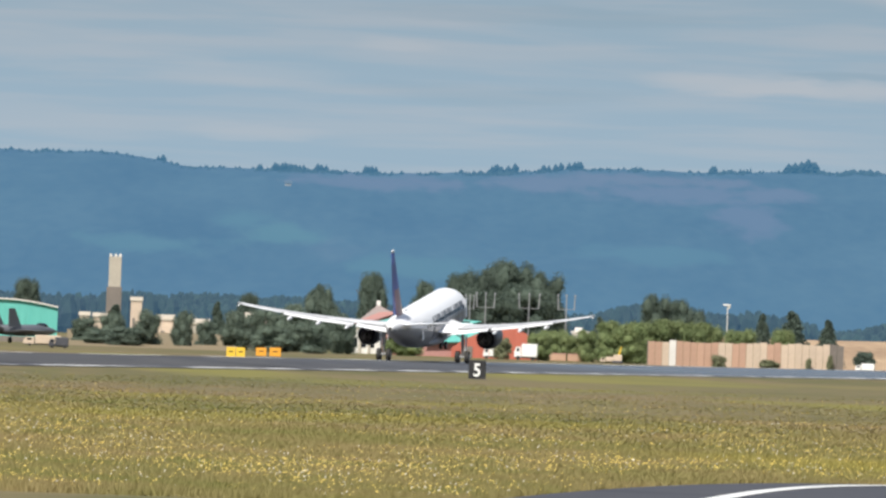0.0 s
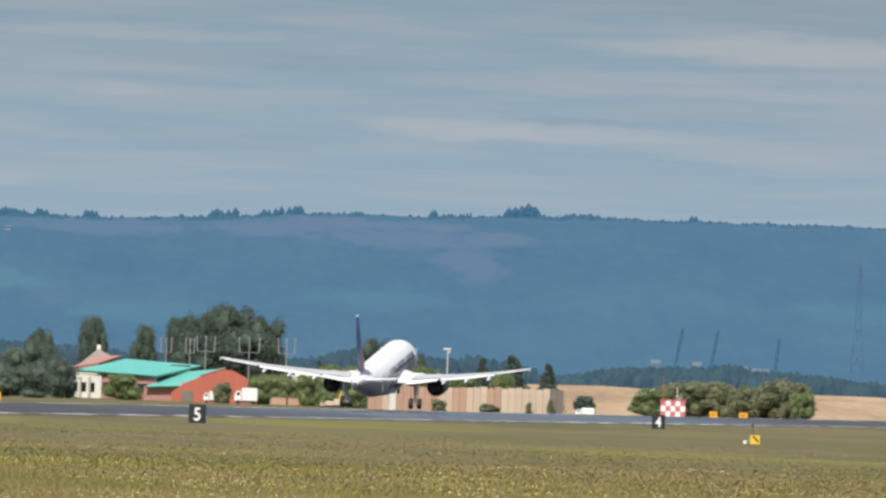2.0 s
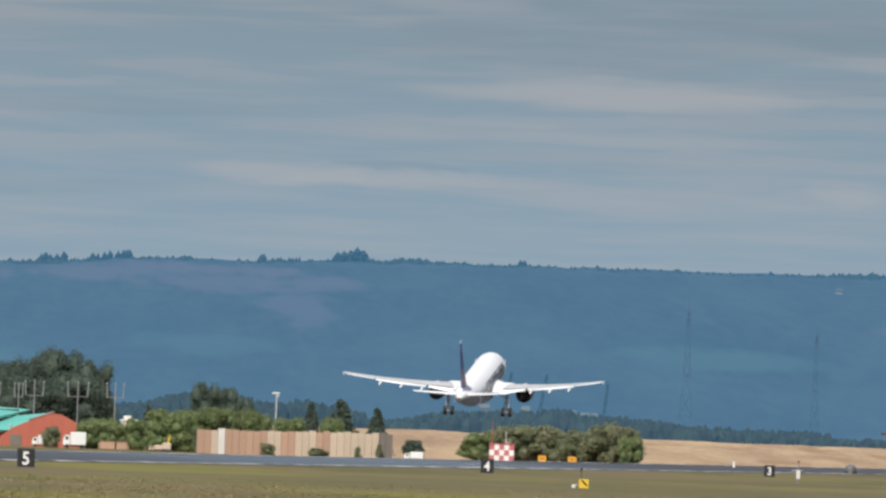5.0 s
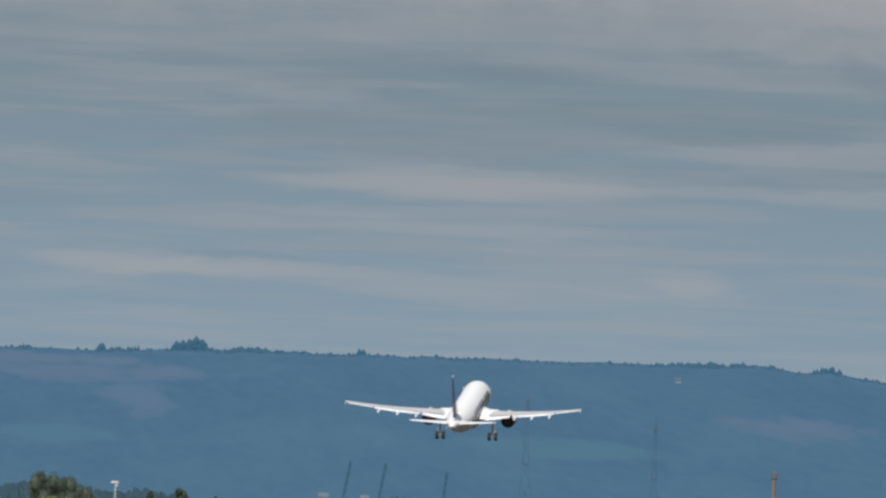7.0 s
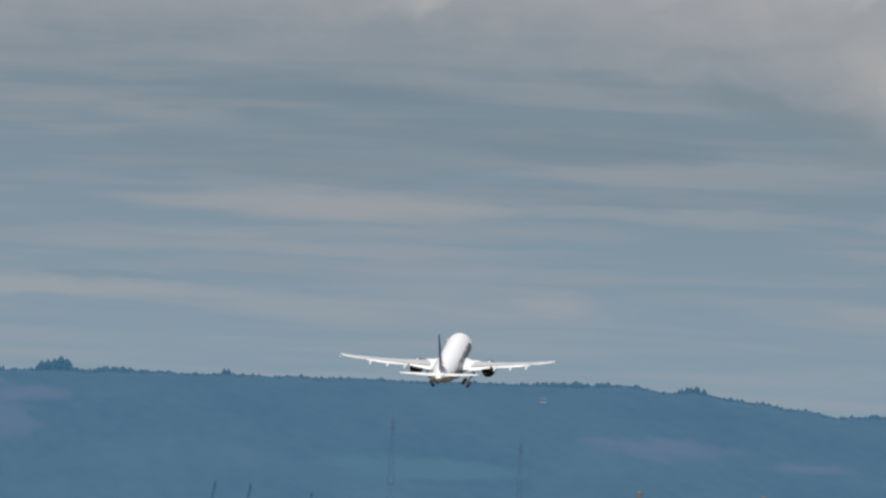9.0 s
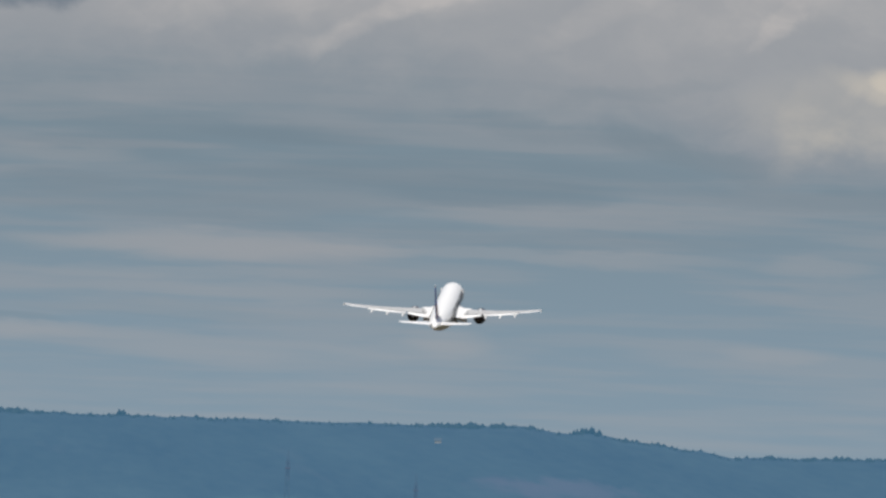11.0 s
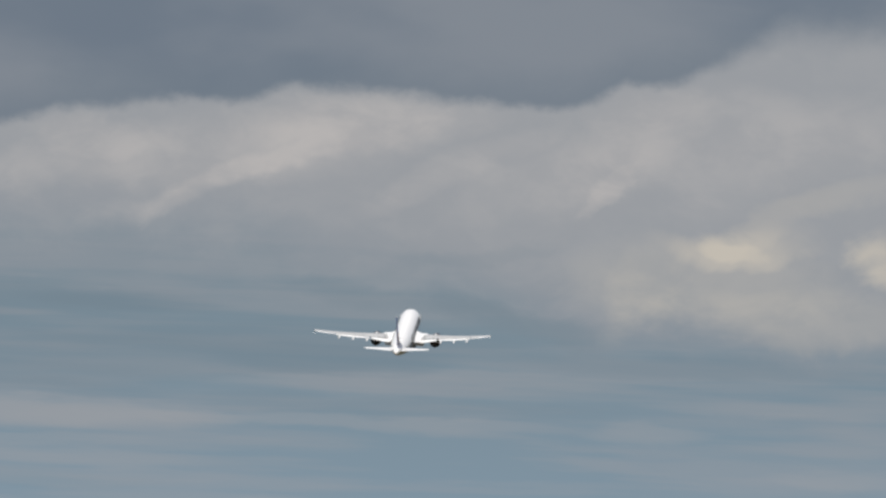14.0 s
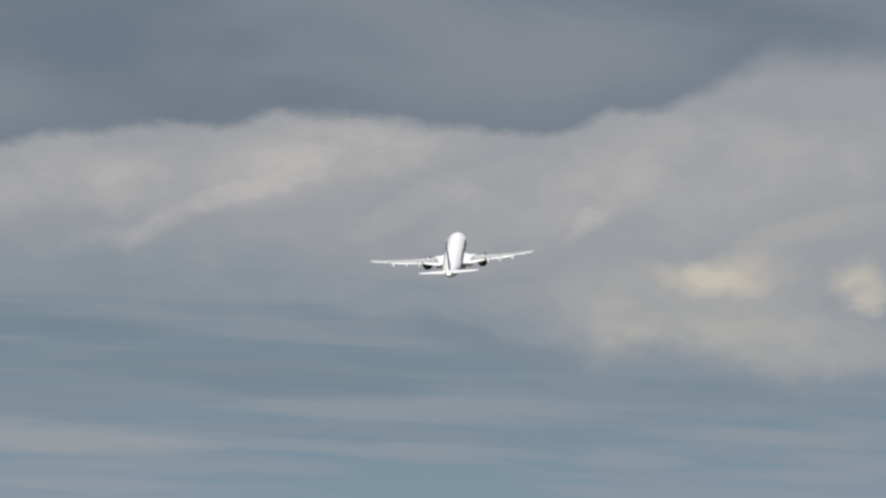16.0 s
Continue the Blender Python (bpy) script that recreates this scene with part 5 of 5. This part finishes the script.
def hangar():
    h = thing("teal_hangar", facing(-57.00, 1558.96, 0.3), "teal sheet-metal hangar with a shallow curved roof", "building")
    n = 12
    prof = [(-8, 0)] + [(-8 + 13.5 * i / n, 5.1 + 0.75 * math.sin(math.pi * i / n) - 0.3 * i / n) for i in range(n + 1)] + [(5.5, 0)]
    part("wall", prism(prof, 0, 14), M_TEAL, h)
    part("roof", prism([(x * 1.01, z + 0.02) for x, z in prof[1:-1]] + [(x * 1.01, z + 0.2) for x, z in prof[-2:0:-1]], -0.4, 14.4), M_WALL, h, "pale roof edge")
    for i in range(14):
        part("rib", box(0.12, 0.1, 4.6, -7.4 + i * 0.95, -0.05, 0.3), M_TEAL, h)
    part("base_wall", box(13.4, 0.3, 0.8, -1.2, -0.1, 0), M_BROWN, h)


hangar()


def truck(x, y, z, w, h, mat, label, cat="truck", name="service_truck", turn=0):
    t = thing(name, facing(x, y, z, turn), label, cat)
    part("cargo_body", box(w * 0.68, 2.2, h * 0.78, w * 0.15, 0, h * 0.2, 0.08), mat, t)
    cab = part("cab", loft([[(-w * 0.5, yy, h * 0.2), (-w * 0.5, yy, h * 0.5), (-w * 0.42, yy, h * 0.8), (-w * 0.22, yy, h * 0.8), (-w * 0.22, yy, h * 0.2)] for yy in (-1.0, 1.0)]), mat, t)
    part("side_window", box(w * 0.12, 2.04, h * 0.2, -w * 0.34, 0, h * 0.52), M_GLASS, cab)
    part("chassis", box(w * 0.96, 1.6, h * 0.1, 0, 0, h * 0.12), M_DUSK, t)
    for sx in (-0.33, 0.3):
        for sy in (-0.95, 0.95):
            part("wheel", spin([(0.1, -0.12), (h * 0.13, -0.12), (h * 0.13, 0.12), (0.1, 0.12)], 14, "y", (w * sx, sy, h * 0.13)), M_TYRE, t)


truck(11.96, 1599.96, 0.3, 3.2, 2.3, M_SIGNWHITE, "white box van parked beyond the runway", "van", "white_van")
truck(7.46, 1607.98, 0.3, 2.7, 1.7, M_SIGNWHITE, "white van parked by the red arched roof", "van", "white_van")
truck(59.72, 1623.90, 0.3, 2.7, 1.25, M_SIGNWHITE, "small white vehicle under a dark bush", "car", "white_car")
truck(-47.96, 1399.18, 0.3, 4.6, 1.35, M_CREAM, "pale yellow truck near the hangar", "truck", "flatbed_truck")
truck(-43.66, 1329.28, 0.3, 2.3, 1.3, M_DUSK, "small dark vehicle beyond the runway", "vehicle", "dark_vehicle")
truck(23.79, 1619.83, 0.3, 2.6, 0.9, M_CREAM, "low pale vehicle by the hedge", "vehicle", "pale_vehicle")
ex = thing("excavator_arm", facing(24.90, 1614.81, 0.3), "yellow digger with a raised arm", "digger")
part("body", box(1.2, 1.2, 0.9, 0, 0, 0.3, 0.08), M_CREAM, ex)
part("boom", rod((0.1, 0, 1.0), (0.45, 0, 2.3), 0.13, 0.1), M_YELLOW, ex)
part("tracks", box(1.5, 1.4, 0.35, 0, 0, 0, 0.1), M_DUSK, ex)


def parked_jet():
    """A grey twin-tailed jet on its wheels, seen from the side."""
    j = thing("parked_jet", facing(-53.94, 1499.03, 0.3, 150), "grey twin-tailed fighter jet parked before the hangar", "airplane")
    part("fuselage", loft([ring(0.05, 0.05, 1.7, -9.0, 14), ring(0.55, 0.5, 1.7, -7.0, 14), ring(0.9, 0.75, 1.75, -3.5, 14), ring(1.3, 0.75, 1.7, 0, 14), ring(1.3, 0.7, 1.7, 4.0, 14), ring(1.1, 0.55, 1.7, 6.5, 14)]), M_JET, j, smooth=True)
    part("canopy", loft([ring(0.05, 0.05, 2.3, -6.6, 10), ring(0.42, 0.4, 2.35, -5.4, 10), ring(0.4, 0.35, 2.4, -4.2, 10), ring(0.05, 0.05, 2.35, -3.0, 10)]), M_GLASS, j, "dark cockpit canopy", smooth=True)
    for sg in (-1, 1):
        part("wing", loft([[(sg * 1.1, -1.0, 1.85), (sg * 1.1, 4.2, 1.85), (sg * 1.1, 4.2, 1.7), (sg * 1.1, -1.0, 1.7)], [(sg * 5.5, 2.6, 1.8), (sg * 5.5, 4.2, 1.8), (sg * 5.5, 4.2, 1.74), (sg * 5.5, 2.6, 1.74)]]), M_JET, j)
        part("tail_fin", loft([[(sg * 1.2, 2.6, 2.1), (sg * 1.32, 2.6, 2.1), (sg * 1.32, 5.9, 2.1), (sg * 1.2, 5.9, 2.1)], [(sg * 1.35, 4.6, 4.5), (sg * 1.42, 4.6, 4.5), (sg * 1.42, 6.2, 4.5), (sg * 1.35, 6.2, 4.5)]]), M_JET, j, "grey upright tail fin")
        part("exhaust", spin([(0.45, 6.3), (0.5, 7.0), (0.4, 7.5), (0.36, 7.4), (0.35, 6.4)], 14, "y", (sg * 0.6, 0, 1.65)), M_HOT, j)
        part("tailplane", loft([[(sg * 1.1, 4.6, 1.6), (sg * 1.1, 7.0, 1.6), (sg * 1.1, 7.0, 1.5), (sg * 1.1, 4.6, 1.5)], [(sg * 3.6, 6.4, 1.6), (sg * 3.6, 7.4, 1.6), (sg * 3.6, 7.4, 1.55), (sg * 3.6, 6.4, 1.55)]]), M_JET, j)
        part("gear_leg", rod((sg * 1.3, 1.0, 0.3), (sg * 1.1, 1.0, 1.3), 0.09), M_STRUT, j)
        part("wheel", spin([(0.1, -0.12), (0.38, -0.12), (0.38, 0.12), (0.1, 0.12)], 14, "x", (sg * 1.3, 1.0, 0.38)), M_TYRE, j)
    part("gear_leg", rod((0, -5.0, 0.3), (0, -5.0, 1.4), 0.07), M_STRUT, j)
    part("wheel", spin([(0.08, -0.1), (0.3, -0.1), (0.3, 0.1), (0.08, 0.1)], 14, "x", (0, -5.0, 0.3)), M_TYRE, j)


parked_jet()
# low wall of rusty crates
for i, (u, y) in enumerate(((16.66, 1639.92), (19.46, 1639.88))):
    c = thing("storage_crate", facing(u, y, 0.3), "low rusty storage crate beyond the runway", "crate", "crates")
    part("body", box(2.6, 1.6, 1.0, 0, 0, 0, 0.05), M_RUST, c)
    part("lid", box(2.7, 1.7, 0.1, 0, 0, 1.0, 0.02), M_PINK, c)


# ---- tower, sheds, masts ----
tw = thing("control_tower", facing(-64.92, 2299.08, 0.3), "slim beige concrete tower with a darker base", "tower")
part("base", box(3.0, 3.0, 10.29 - 0.3, 0, 0, 0, 0.06), M_BROWN, tw, "dark lower shaft")
part("shaft", box(2.45, 2.45, 16.34 - 10.29, 0.05, 0, 10.29 - 0.3, 0.06), M_BEIGE, tw, "beige upper shaft")
for x in (-0.9, 0.1, 1.0):
    part("parapet_block", box(0.5, 2.2, 0.5, x, 0, 16.34 - 0.3, 0.04), M_WALL, tw)
for x, y, w, h, mat, lab in ((-59.87, 2279.21, 2.22, 7.95, M_CREAM, "small cream block house"), (-70.59, 2298.92, 2.02, 4.69, M_CREAM, "small cream shed"), (-67.27, 2289.01, 2.68, 4.58, M_CREAM, "small cream shed"), (-40.23, 1699.52, 2.32, 4.34, M_CREAM, "pale cream block house"),
                             (-26.90, 1699.79, 3.32, 5.08, M_BEIGE, "beige shed behind the hedge"), (-36.40, 1719.61, 4.20, 3.92, M_BEIGE, "beige shed behind the hedge")):
    b = thing("shed", facing(x, y, 0.3), lab + " beyond the trees", "building", "sheds")
    part("wall", box(w, 3.0, h - 0.3, 0, 0, 0, 0.04), mat, b)
    part("roof", gable(w, 3.0, 0.5, h - 0.3, 0.15), M_BEIGE, b)
    part("door", box(w * 0.25, 0.1, h * 0.5, -w * 0.2, -1.52, 0), M_BROWN, b)
dry = bmesh.new()
pts = [(-48.12, 1499.23), (-26.18, 1499.77), (-29.80, 1699.74), (-54.66, 1699.12)]
loft([[(x, y, 0.31) for x, y in pts[:2]], [(x, y, 2.2) for x, y in (pts[3], pts[2])]], close=False, caps=False, bm=dry)
tagged(mesh_ob("ground_slope", dry, M_DRY), "dry tan grass slope behind the hedge", "slope", kind="structure")

sh2 = thing("white_pavilion", facing(22.10, 1799.86, 0.3), "white flat-roofed pavilion with a mast", "building")
part("roof", box(3.6, 2.6, 0.25, 0, 0, 4.1, 0.05), M_WALL, sh2)
part("wall", box(3.2, 2.2, 4.1, 0, 0, 0, 0.03), M_WALL, sh2)
part("step_roof", box(1.2, 1.0, 0.6, -0.6, 0, 4.35, 0.05), M_WALL, sh2)


def forked_mast(x, y, top, spread, label, tines=3):
    m = thing("floodlight_mast", facing(x, y, 0.3), label, "mast", "floodlight masts")
    h = top - 0.3
    part("pole", rod((0, 0, 0), (0, 0, h * 0.78), 0.11, 0.09), M_STEEL, m)
    part("crossbar", box(spread, 0.08, 0.08, 0, 0, h * 0.78), M_STEEL, m)
    for i in range(tines):
        xx = (i / (tines - 1) - 0.5) * spread
        o = part("tine", rod((xx, 0, h * 0.78), (xx * 1.08, 0, h), 0.10, 0.08), M_STEEL, m)
        part("lamp_head", box(0.26, 0.2, 0.34, xx * 1.08, 0, h - 0.14, 0.04), M_STEEL, o)


for x, y, top, sp in ((0.75, 1720.00, 9.32, 1.51), (4.31, 1729.99, 9.32, 1.18), (6.62, 1719.99, 9.71, 2.52), (13.23, 1739.95, 9.85, 2.89), (18.94, 1749.90, 9.92, 2.39)):
    forked_mast(x, y, top, sp, "pale steel mast with upright lamp arms")
lm = thing("light_mast", facing(42.06, 1699.48, 0.3), "white pole with a flat lamp head behind the wall", "mast")
zt = 9.21 - 0.3
part("pole", rod((0, 0, 0), (0, 0, zt), 0.1, 0.07), M_WALL, lm)
part("lamp_head", box(1.1, 0.5, 0.28, -0.1, 0, zt - 0.1, 0.06), M_WALL, lm)
part("lamp_head", box(0.3, 0.3, 0.5, 0.2, 0, zt - 0.5, 0.06), M_WALL, lm)


# ---- far masts and white buildings under the hills ----
def lattice(x, y, h, lean, w, label, mat, z=0.0):
    m = thing("lattice_mast", facing(x, y, z) @ pose(0, 0, 0, 0, lean, 0), label, "mast", "far masts")
    for sx, sy in ((-1, -1), (1, -1), (1, 1), (-1, 1)):
        part("leg", rod((sx * w, sy * w, 0), (sx * w * 0.6, sy * w * 0.6, h), w * 0.42, w * 0.34, 5), mat, m)
    bm = bmesh.new()
    n = 9
    for i in range(n):
        z0, z1 = h * i / n, h * (i + 1) / n
        s = 1 if i % 2 else -1
        rod((-s * w, -w, z0), (s * w, -w, z1), w * 0.3, None, 4, bm)
        rod((-w, -s * w, z0), (-w, s * w, z1), w * 0.3, None, 4, bm)
    part("bracing", bm, mat, m)


for u, y, h, lean in ((148.77, 3396.74, 23.74, 10.0), (159.21, 3396.27, 23.46, 10.0), (178.98, 3395.29, 21.21, 6.0)):
    lattice(u, y, h, lean, 0.36, "leaning lattice boom far away with blue-grey haze in its colour", M_FARSTEEL)


def radio_tower(x, y, h, w):
    """A tapering lattice tower in red and pale bands, with platforms and a slim top."""
    m = thing("radio_tower", facing(x, y, 0.0), "hazy red and white lattice radio tower under the hills", "mast", "radio towers")
    bands = 7
    for i in range(bands):
        z0, z1 = h * i / bands, h * (i + 1) / bands
        w0, w1 = w * (1 - z0 / h) ** 1.5 + 0.32, w * (1 - z1 / h) ** 1.5 + 0.32
        bm = bmesh.new()
        for sx, sy in ((-1, -1), (1, -1), (1, 1), (-1, 1)):
            rod((sx * w0, sy * w0, z0), (sx * w1, sy * w1, z1), 0.10, 0.10, 5, bm)
            rod((sx * w0, -w0, z0), (-sx * w1, -w1, z1), 0.07, None, 4, bm)
            rod((-w0, sy * w0, z0), (-w1, -sy * w1, z1), 0.07, None, 4, bm)
            rod((sx * w0, sy * w0, z0), (-sy * w0, sx * w0, z0), 0.06, None, 4, bm)
        part("section", bm, M_FARRED if i % 2 == 0 else M_FARPALE, m)
    for f in (0.55, 0.93):
        part("platform", box(1.5, 1.5, 0.5, 0, 0, h * f, 0.05), M_FARRED, m)
    part("whip", rod((0, 0, h), (0, 0, h + 2.5), 0.08, 0.05, 5), M_FARRED, m)


radio_tower(243.18, 3411.34, 38.3, 1.6)
radio_tower(205.25, 3413.84, 43.9, 2.6)


def headed_post(x, y, top):
    m = thing("tall_post", facing(x, y, 0.3), "tall weathered post with a dark box on its head", "post", "tall posts")
    h = top - 0.3
    part("shaft", rod((0, 0, 0), (0, 0, h - 1.0), 0.42, 0.34, 10), M_BROWN, m)
    part("head", box(0.95, 0.8, 1.3, 0.06, 0, h - 1.2, 0.12), M_JET, m, "dark grey head")
    part("bracket", rod((-0.3, 0, h - 2.2), (0.45, 0, h - 1.1), 0.07, 0.05, 6), M_STEEL, m)


headed_post(1900 * math.tan(radians(4.67)), 1900, 3.87 + 1900 * math.tan(radians(0.352)))
headed_post(1900 * math.tan(radians(5.285)), 1900, 3.87 + 1900 * math.tan(radians(0.352)))
for x, y, w, h in ((144.71, 3386.91, 4.80, 13.4), (156.77, 3386.37, 4.20, 13.2), (170.29, 3385.72, 3.97, 12.43), (173.94, 3385.53, 4.96, 11.90), (176.92, 3385.38, 2.65, 11.85)):
    b = thing("far_house", facing(x, y, 0.2), "hazy white building under the hills", "building", "far white buildings")
    h -= 0.8
    part("wall", box(w * 0.55, 4, h, 0, 0, 0, 0.1), M_FARWHITE, b)
    part("roof", gable(w * 0.55, 4, 1.0, h, 0.2), M_FARWHITE, b)
for a, k in ((-0.778, 0.86), (4.178, 0.86)):
    p = hill_point(a, k)
    b = thing("hill_house", facing(p.x, p.y, p.z - 0.14), "small white house on the wooded ridge", "house", "hill houses")
    part("wall", box(2.6, 2, 1.3, 0, 0, 0, 0.1), M_HILLWHITE, b)
    part("roof", gable(2.6, 2, 0.8, 1.3, 0.2), M_FARPALE, b)


# ---- meadow in front: tufts and flowers ----
def meadow():
    rnd = random.Random(33)
    vs, fs = [], []
    fv, ff, pv, pf = [], [], [], []

    def spot(near, far):
        d = 1.0 / rnd.uniform(1.0 / far, 1.0 / near)
        a = rnd.uniform(-2.5, 3.3 if d < 300 else 4.4 if d < 420 else 6.2)
        r = radians(a)
        return d * math.sin(r), d * math.cos(r), d
    def on_taxi(x, y):
        return y < 0.4 + (322 - 0.45 * (12.5 - x) ** 2 if x < 12.5 else 322 + 1.2 * (x - 12.5))
    for i in range(150000):
        x, y, d = spot(255, 900)
        if on_taxi(x, y) or rnd.random() < (d - 640) / 300:
            continue
        g = noise.noise(Vector((x * 0.15, y * 0.02, 0)))
        h = (0.13 + 0.12 * rnd.random() + 0.09 * g) * max(0.15, 1.0 - max(0, d - 290) / 380)
        for j in range(3):
            a = rnd.uniform(0, 6.28)
            w = rnd.uniform(0.012, 0.03) * (d / 300)
            lx, ly = rnd.uniform(-0.1, 0.1), rnd.uniform(-0.1, 0.1)
            ox, oy = x + rnd.uniform(-0.1, 0.1), y + rnd.uniform(-0.1, 0.1)
            k = len(vs)
            vs += [(ox - w, oy, 0), (ox + w, oy, 0), (ox + lx, oy + ly, h * rnd.uniform(0.7, 1.2))]
            fs.append((k, k + 1, k + 2))
    for i in range(40000):
        x, y, d = spot(256, 820)
        if on_taxi(x, y):
            continue
        g = noise.noise(Vector((x * 0.12, y * 0.03, 4))) + 0.5 * noise.noise(Vector((x * 0.5, y * 0.1, 9)))
        if g + rnd.uniform(-0.5, 0.5) < 0.13 + max(0, d - 290) * 0.0012:
            continue
        white = rnd.random() < 0.16
        V, Fc = (pv, pf) if white else (fv, ff)
        s = rnd.uniform(0.008, 0.027) * (d / 300) ** 0.4
        z = rnd.uniform(0.14, 0.32) * max(0.35, 1.0 - max(0, d - 300) / 500)
        k = len(V)
        for j in range(5):
            t = 6.283 * j / 5
            V.append((x + s * math.cos(t), y + s * math.sin(t) * 0.9, z + s * 0.75 * math.sin(t + 1)))
        V += [(x, y, z + s * 0.7), (x, y, z - s * 0.7)]
        for j in range(5):
            Fc += [(k + j, k + (j + 1) % 5, k + 5), (k + (j + 1) % 5, k + j, k + 6)]
    tagged(soup("grass_tufts", vs, fs, M_BLADE), "dry yellow-green meadow grass tufts", "grass", kind="stuff")
    tagged(soup("yellow_flowers", fv, ff, M_FLOWER), "yellow wild flowers scattered through the meadow", "flowers", kind="stuff")
    tagged(soup("white_flowers", pv, pf, M_PALE), "small white wild flowers in the meadow", "flowers", kind="stuff")


meadow()


# ---- a bird that crosses before the lens ----
def bird(k=1.0):
    b = thing("bird", pose(0, 0, 0), "small dark bird in flight", "bird")
    part("body", spin([(0.005, 0.11), (0.022, 0.09), (0.03, 0.03), (0.026, -0.04), (0.012, -0.10), (0.02, -0.15), (0.004, -0.16)], 10, "y"), M_DUSK, b, smooth=True)
    for sg in (-1, 1):
        part("wing", loft([[(0, 0.06, 0.01), (0, -0.04, 0.01), (0, -0.04, 0.0), (0, 0.06, 0.0)], [(sg * 0.1, 0.07, 0.05), (sg * 0.1, -0.02, 0.05), (sg * 0.1, -0.02, 0.043), (sg * 0.1, 0.07, 0.043)],
                           [(sg * 0.2, 0.0, 0.06), (sg * 0.2, -0.03, 0.06), (sg * 0.2, -0.03, 0.056), (sg * 0.2, 0.0, 0.056)]]), M_DUSK, b)
    for o in b.children:
        o.scale = (k, k, k)
    return b


BIRD = bird()
BIRD_HIGH = bird(0.6)


# ---- what moves ----
def motions():
    rows = [
        (0, -1.51, 1103.8, 0.97, 9.85, 6.24, 0.00),
        (0.5, 4.74, 1144.4, 1.04, 9.84, 6.65, 0.00),
        (1, 10.91, 1184.9, 1.05, 9.84, 7.07, 0.00),
        (1.5, 17.63, 1225.4, 1.18, 9.84, 7.49, 0.00),
        (2, 24.20, 1265.9, 1.32, 9.83, 7.91, 0.00),
        (2.5, 30.72, 1306.4, 1.82, 9.83, 8.33, 0.00),
        (3, 37.13, 1346.8, 2.51, 9.82, 8.75, 0.00),
        (3.5, 43.50, 1387.2, 2.93, 9.82, 9.17, 0.00),
        (4, 50.37, 1427.6, 4.19, 9.82, 9.58, 0.00),
        (4.5, 57.08, 1468.0, 5.48, 9.81, 9.99, 0.00),
        (5, 63.56, 1508.4, 7.16, 9.81, 10.40, 0.00),
        (5.5, 70.30, 1548.8, 9.31, 9.80, 10.80, 0.00),
        (6, 77.33, 1589.1, 11.83, 9.80, 11.20, 0.00),
        (6.5, 84.51, 1629.5, 14.63, 9.80, 11.59, 0.00),
        (7, 91.67, 1669.8, 17.61, 9.79, 11.98, 0.00),
        (7.5, 98.66, 1710.1, 20.67, 9.79, 12.36, 0.00),
        (8, 105.43, 1750.4, 23.78, 9.78, 12.74, 0.00),
        (8.5, 112.28, 1790.7, 27.25, 9.78, 13.11, 0.00),
        (9, 118.98, 1831.0, 30.86, 9.78, 13.47, 0.00),
        (9.5, 125.96, 1871.3, 34.80, 9.77, 13.83, 0.00),
        (10, 132.52, 1911.6, 39.79, 9.77, 14.19, 0.00),
        (10.5, 139.16, 1951.9, 44.95, 9.76, 14.54, 0.00),
        (11, 146.02, 1992.2, 50.13, 9.76, 14.89, 0.00),
        (11.5, 153.21, 2032.5, 55.23, 9.75, 15.24, 0.00),
        (12, 160.76, 2072.7, 60.20, 9.75, 15.59, 0.00),
        (12.5, 167.50, 2113.0, 65.97, 9.75, 15.94, 0.00),
        (13, 174.56, 2153.2, 71.75, 9.74, 16.29, 0.00),
        (13.5, 180.96, 2193.6, 78.01, 9.74, 16.63, 0.00),
        (14, 188.07, 2233.8, 84.48, 9.73, 16.99, 0.00),
        (14.5, 194.67, 2274.1, 91.30, 9.73, 17.35, -0.70),
        (15, 201.21, 2314.4, 98.06, 9.73, 17.71, -2.20),
        (15.5, 208.21, 2354.7, 105.09, 9.72, 18.08, -3.80),
        (16, 214.65, 2395.0, 112.64, 9.72, 18.46, -5.50),
    ]
    walk(AIRLINER, [(t, pose(x, y, z, pitch, roll, -head)) for t, x, y, z, head, pitch, roll in rows])
    # the legs fold after lift-off: mains inwards, the nose leg forwards
    fold = [(0, 0), (1.8, 0), (2.7, 0), (7.9, 0), (8.3, 8), (8.7, 26), (9.2, 40), (9.7, 53), (10.3, 72), (10.9, 88), (16, 88)]
    for leg, sg in LEGS:
        walk(leg, [(t, pose(sg * 3.8, 0, 2.7 if t < 1.9 else 2.3, 0, sg * a, 0)) for t, a in fold])
    walk(BIRD, [(t, pose(420 * math.sin(radians(a)), 420 * math.cos(radians(a)), z, 4, 12, -80 - a)) for t, a, z in (
        (0, -43.863, 9.66), (4, -20.781, 9.66), (7.3, -1.738, 9.66), (8.1, 2.878, 17.97), (8.5, 5.187, 22.13), (9.3, 9.803, 30.46), (12, 25.384, 34.63), (16, 48.466, 34.63))])
    walk(BIRD_HIGH, [(t, pose(300 * math.sin(radians(a)), 300 * math.cos(radians(a)), z, 0, -10, -85 - a)) for t, a, z in (
        (0, -12.455, 20.38), (4, -12.455, 20.38), (8, -12.455, 20.38), (12, -12.455, 20.38), (14.5, -5.682, 20.38), (15.4, 4.477, 19.43), (15.5, 5.606, 18.96), (16, 11.249, 18.49))])
    walk(NOSE, [(t, pose(0, 11.04, 2.1, a, 0, 0)) for t, a in fold])


motions()
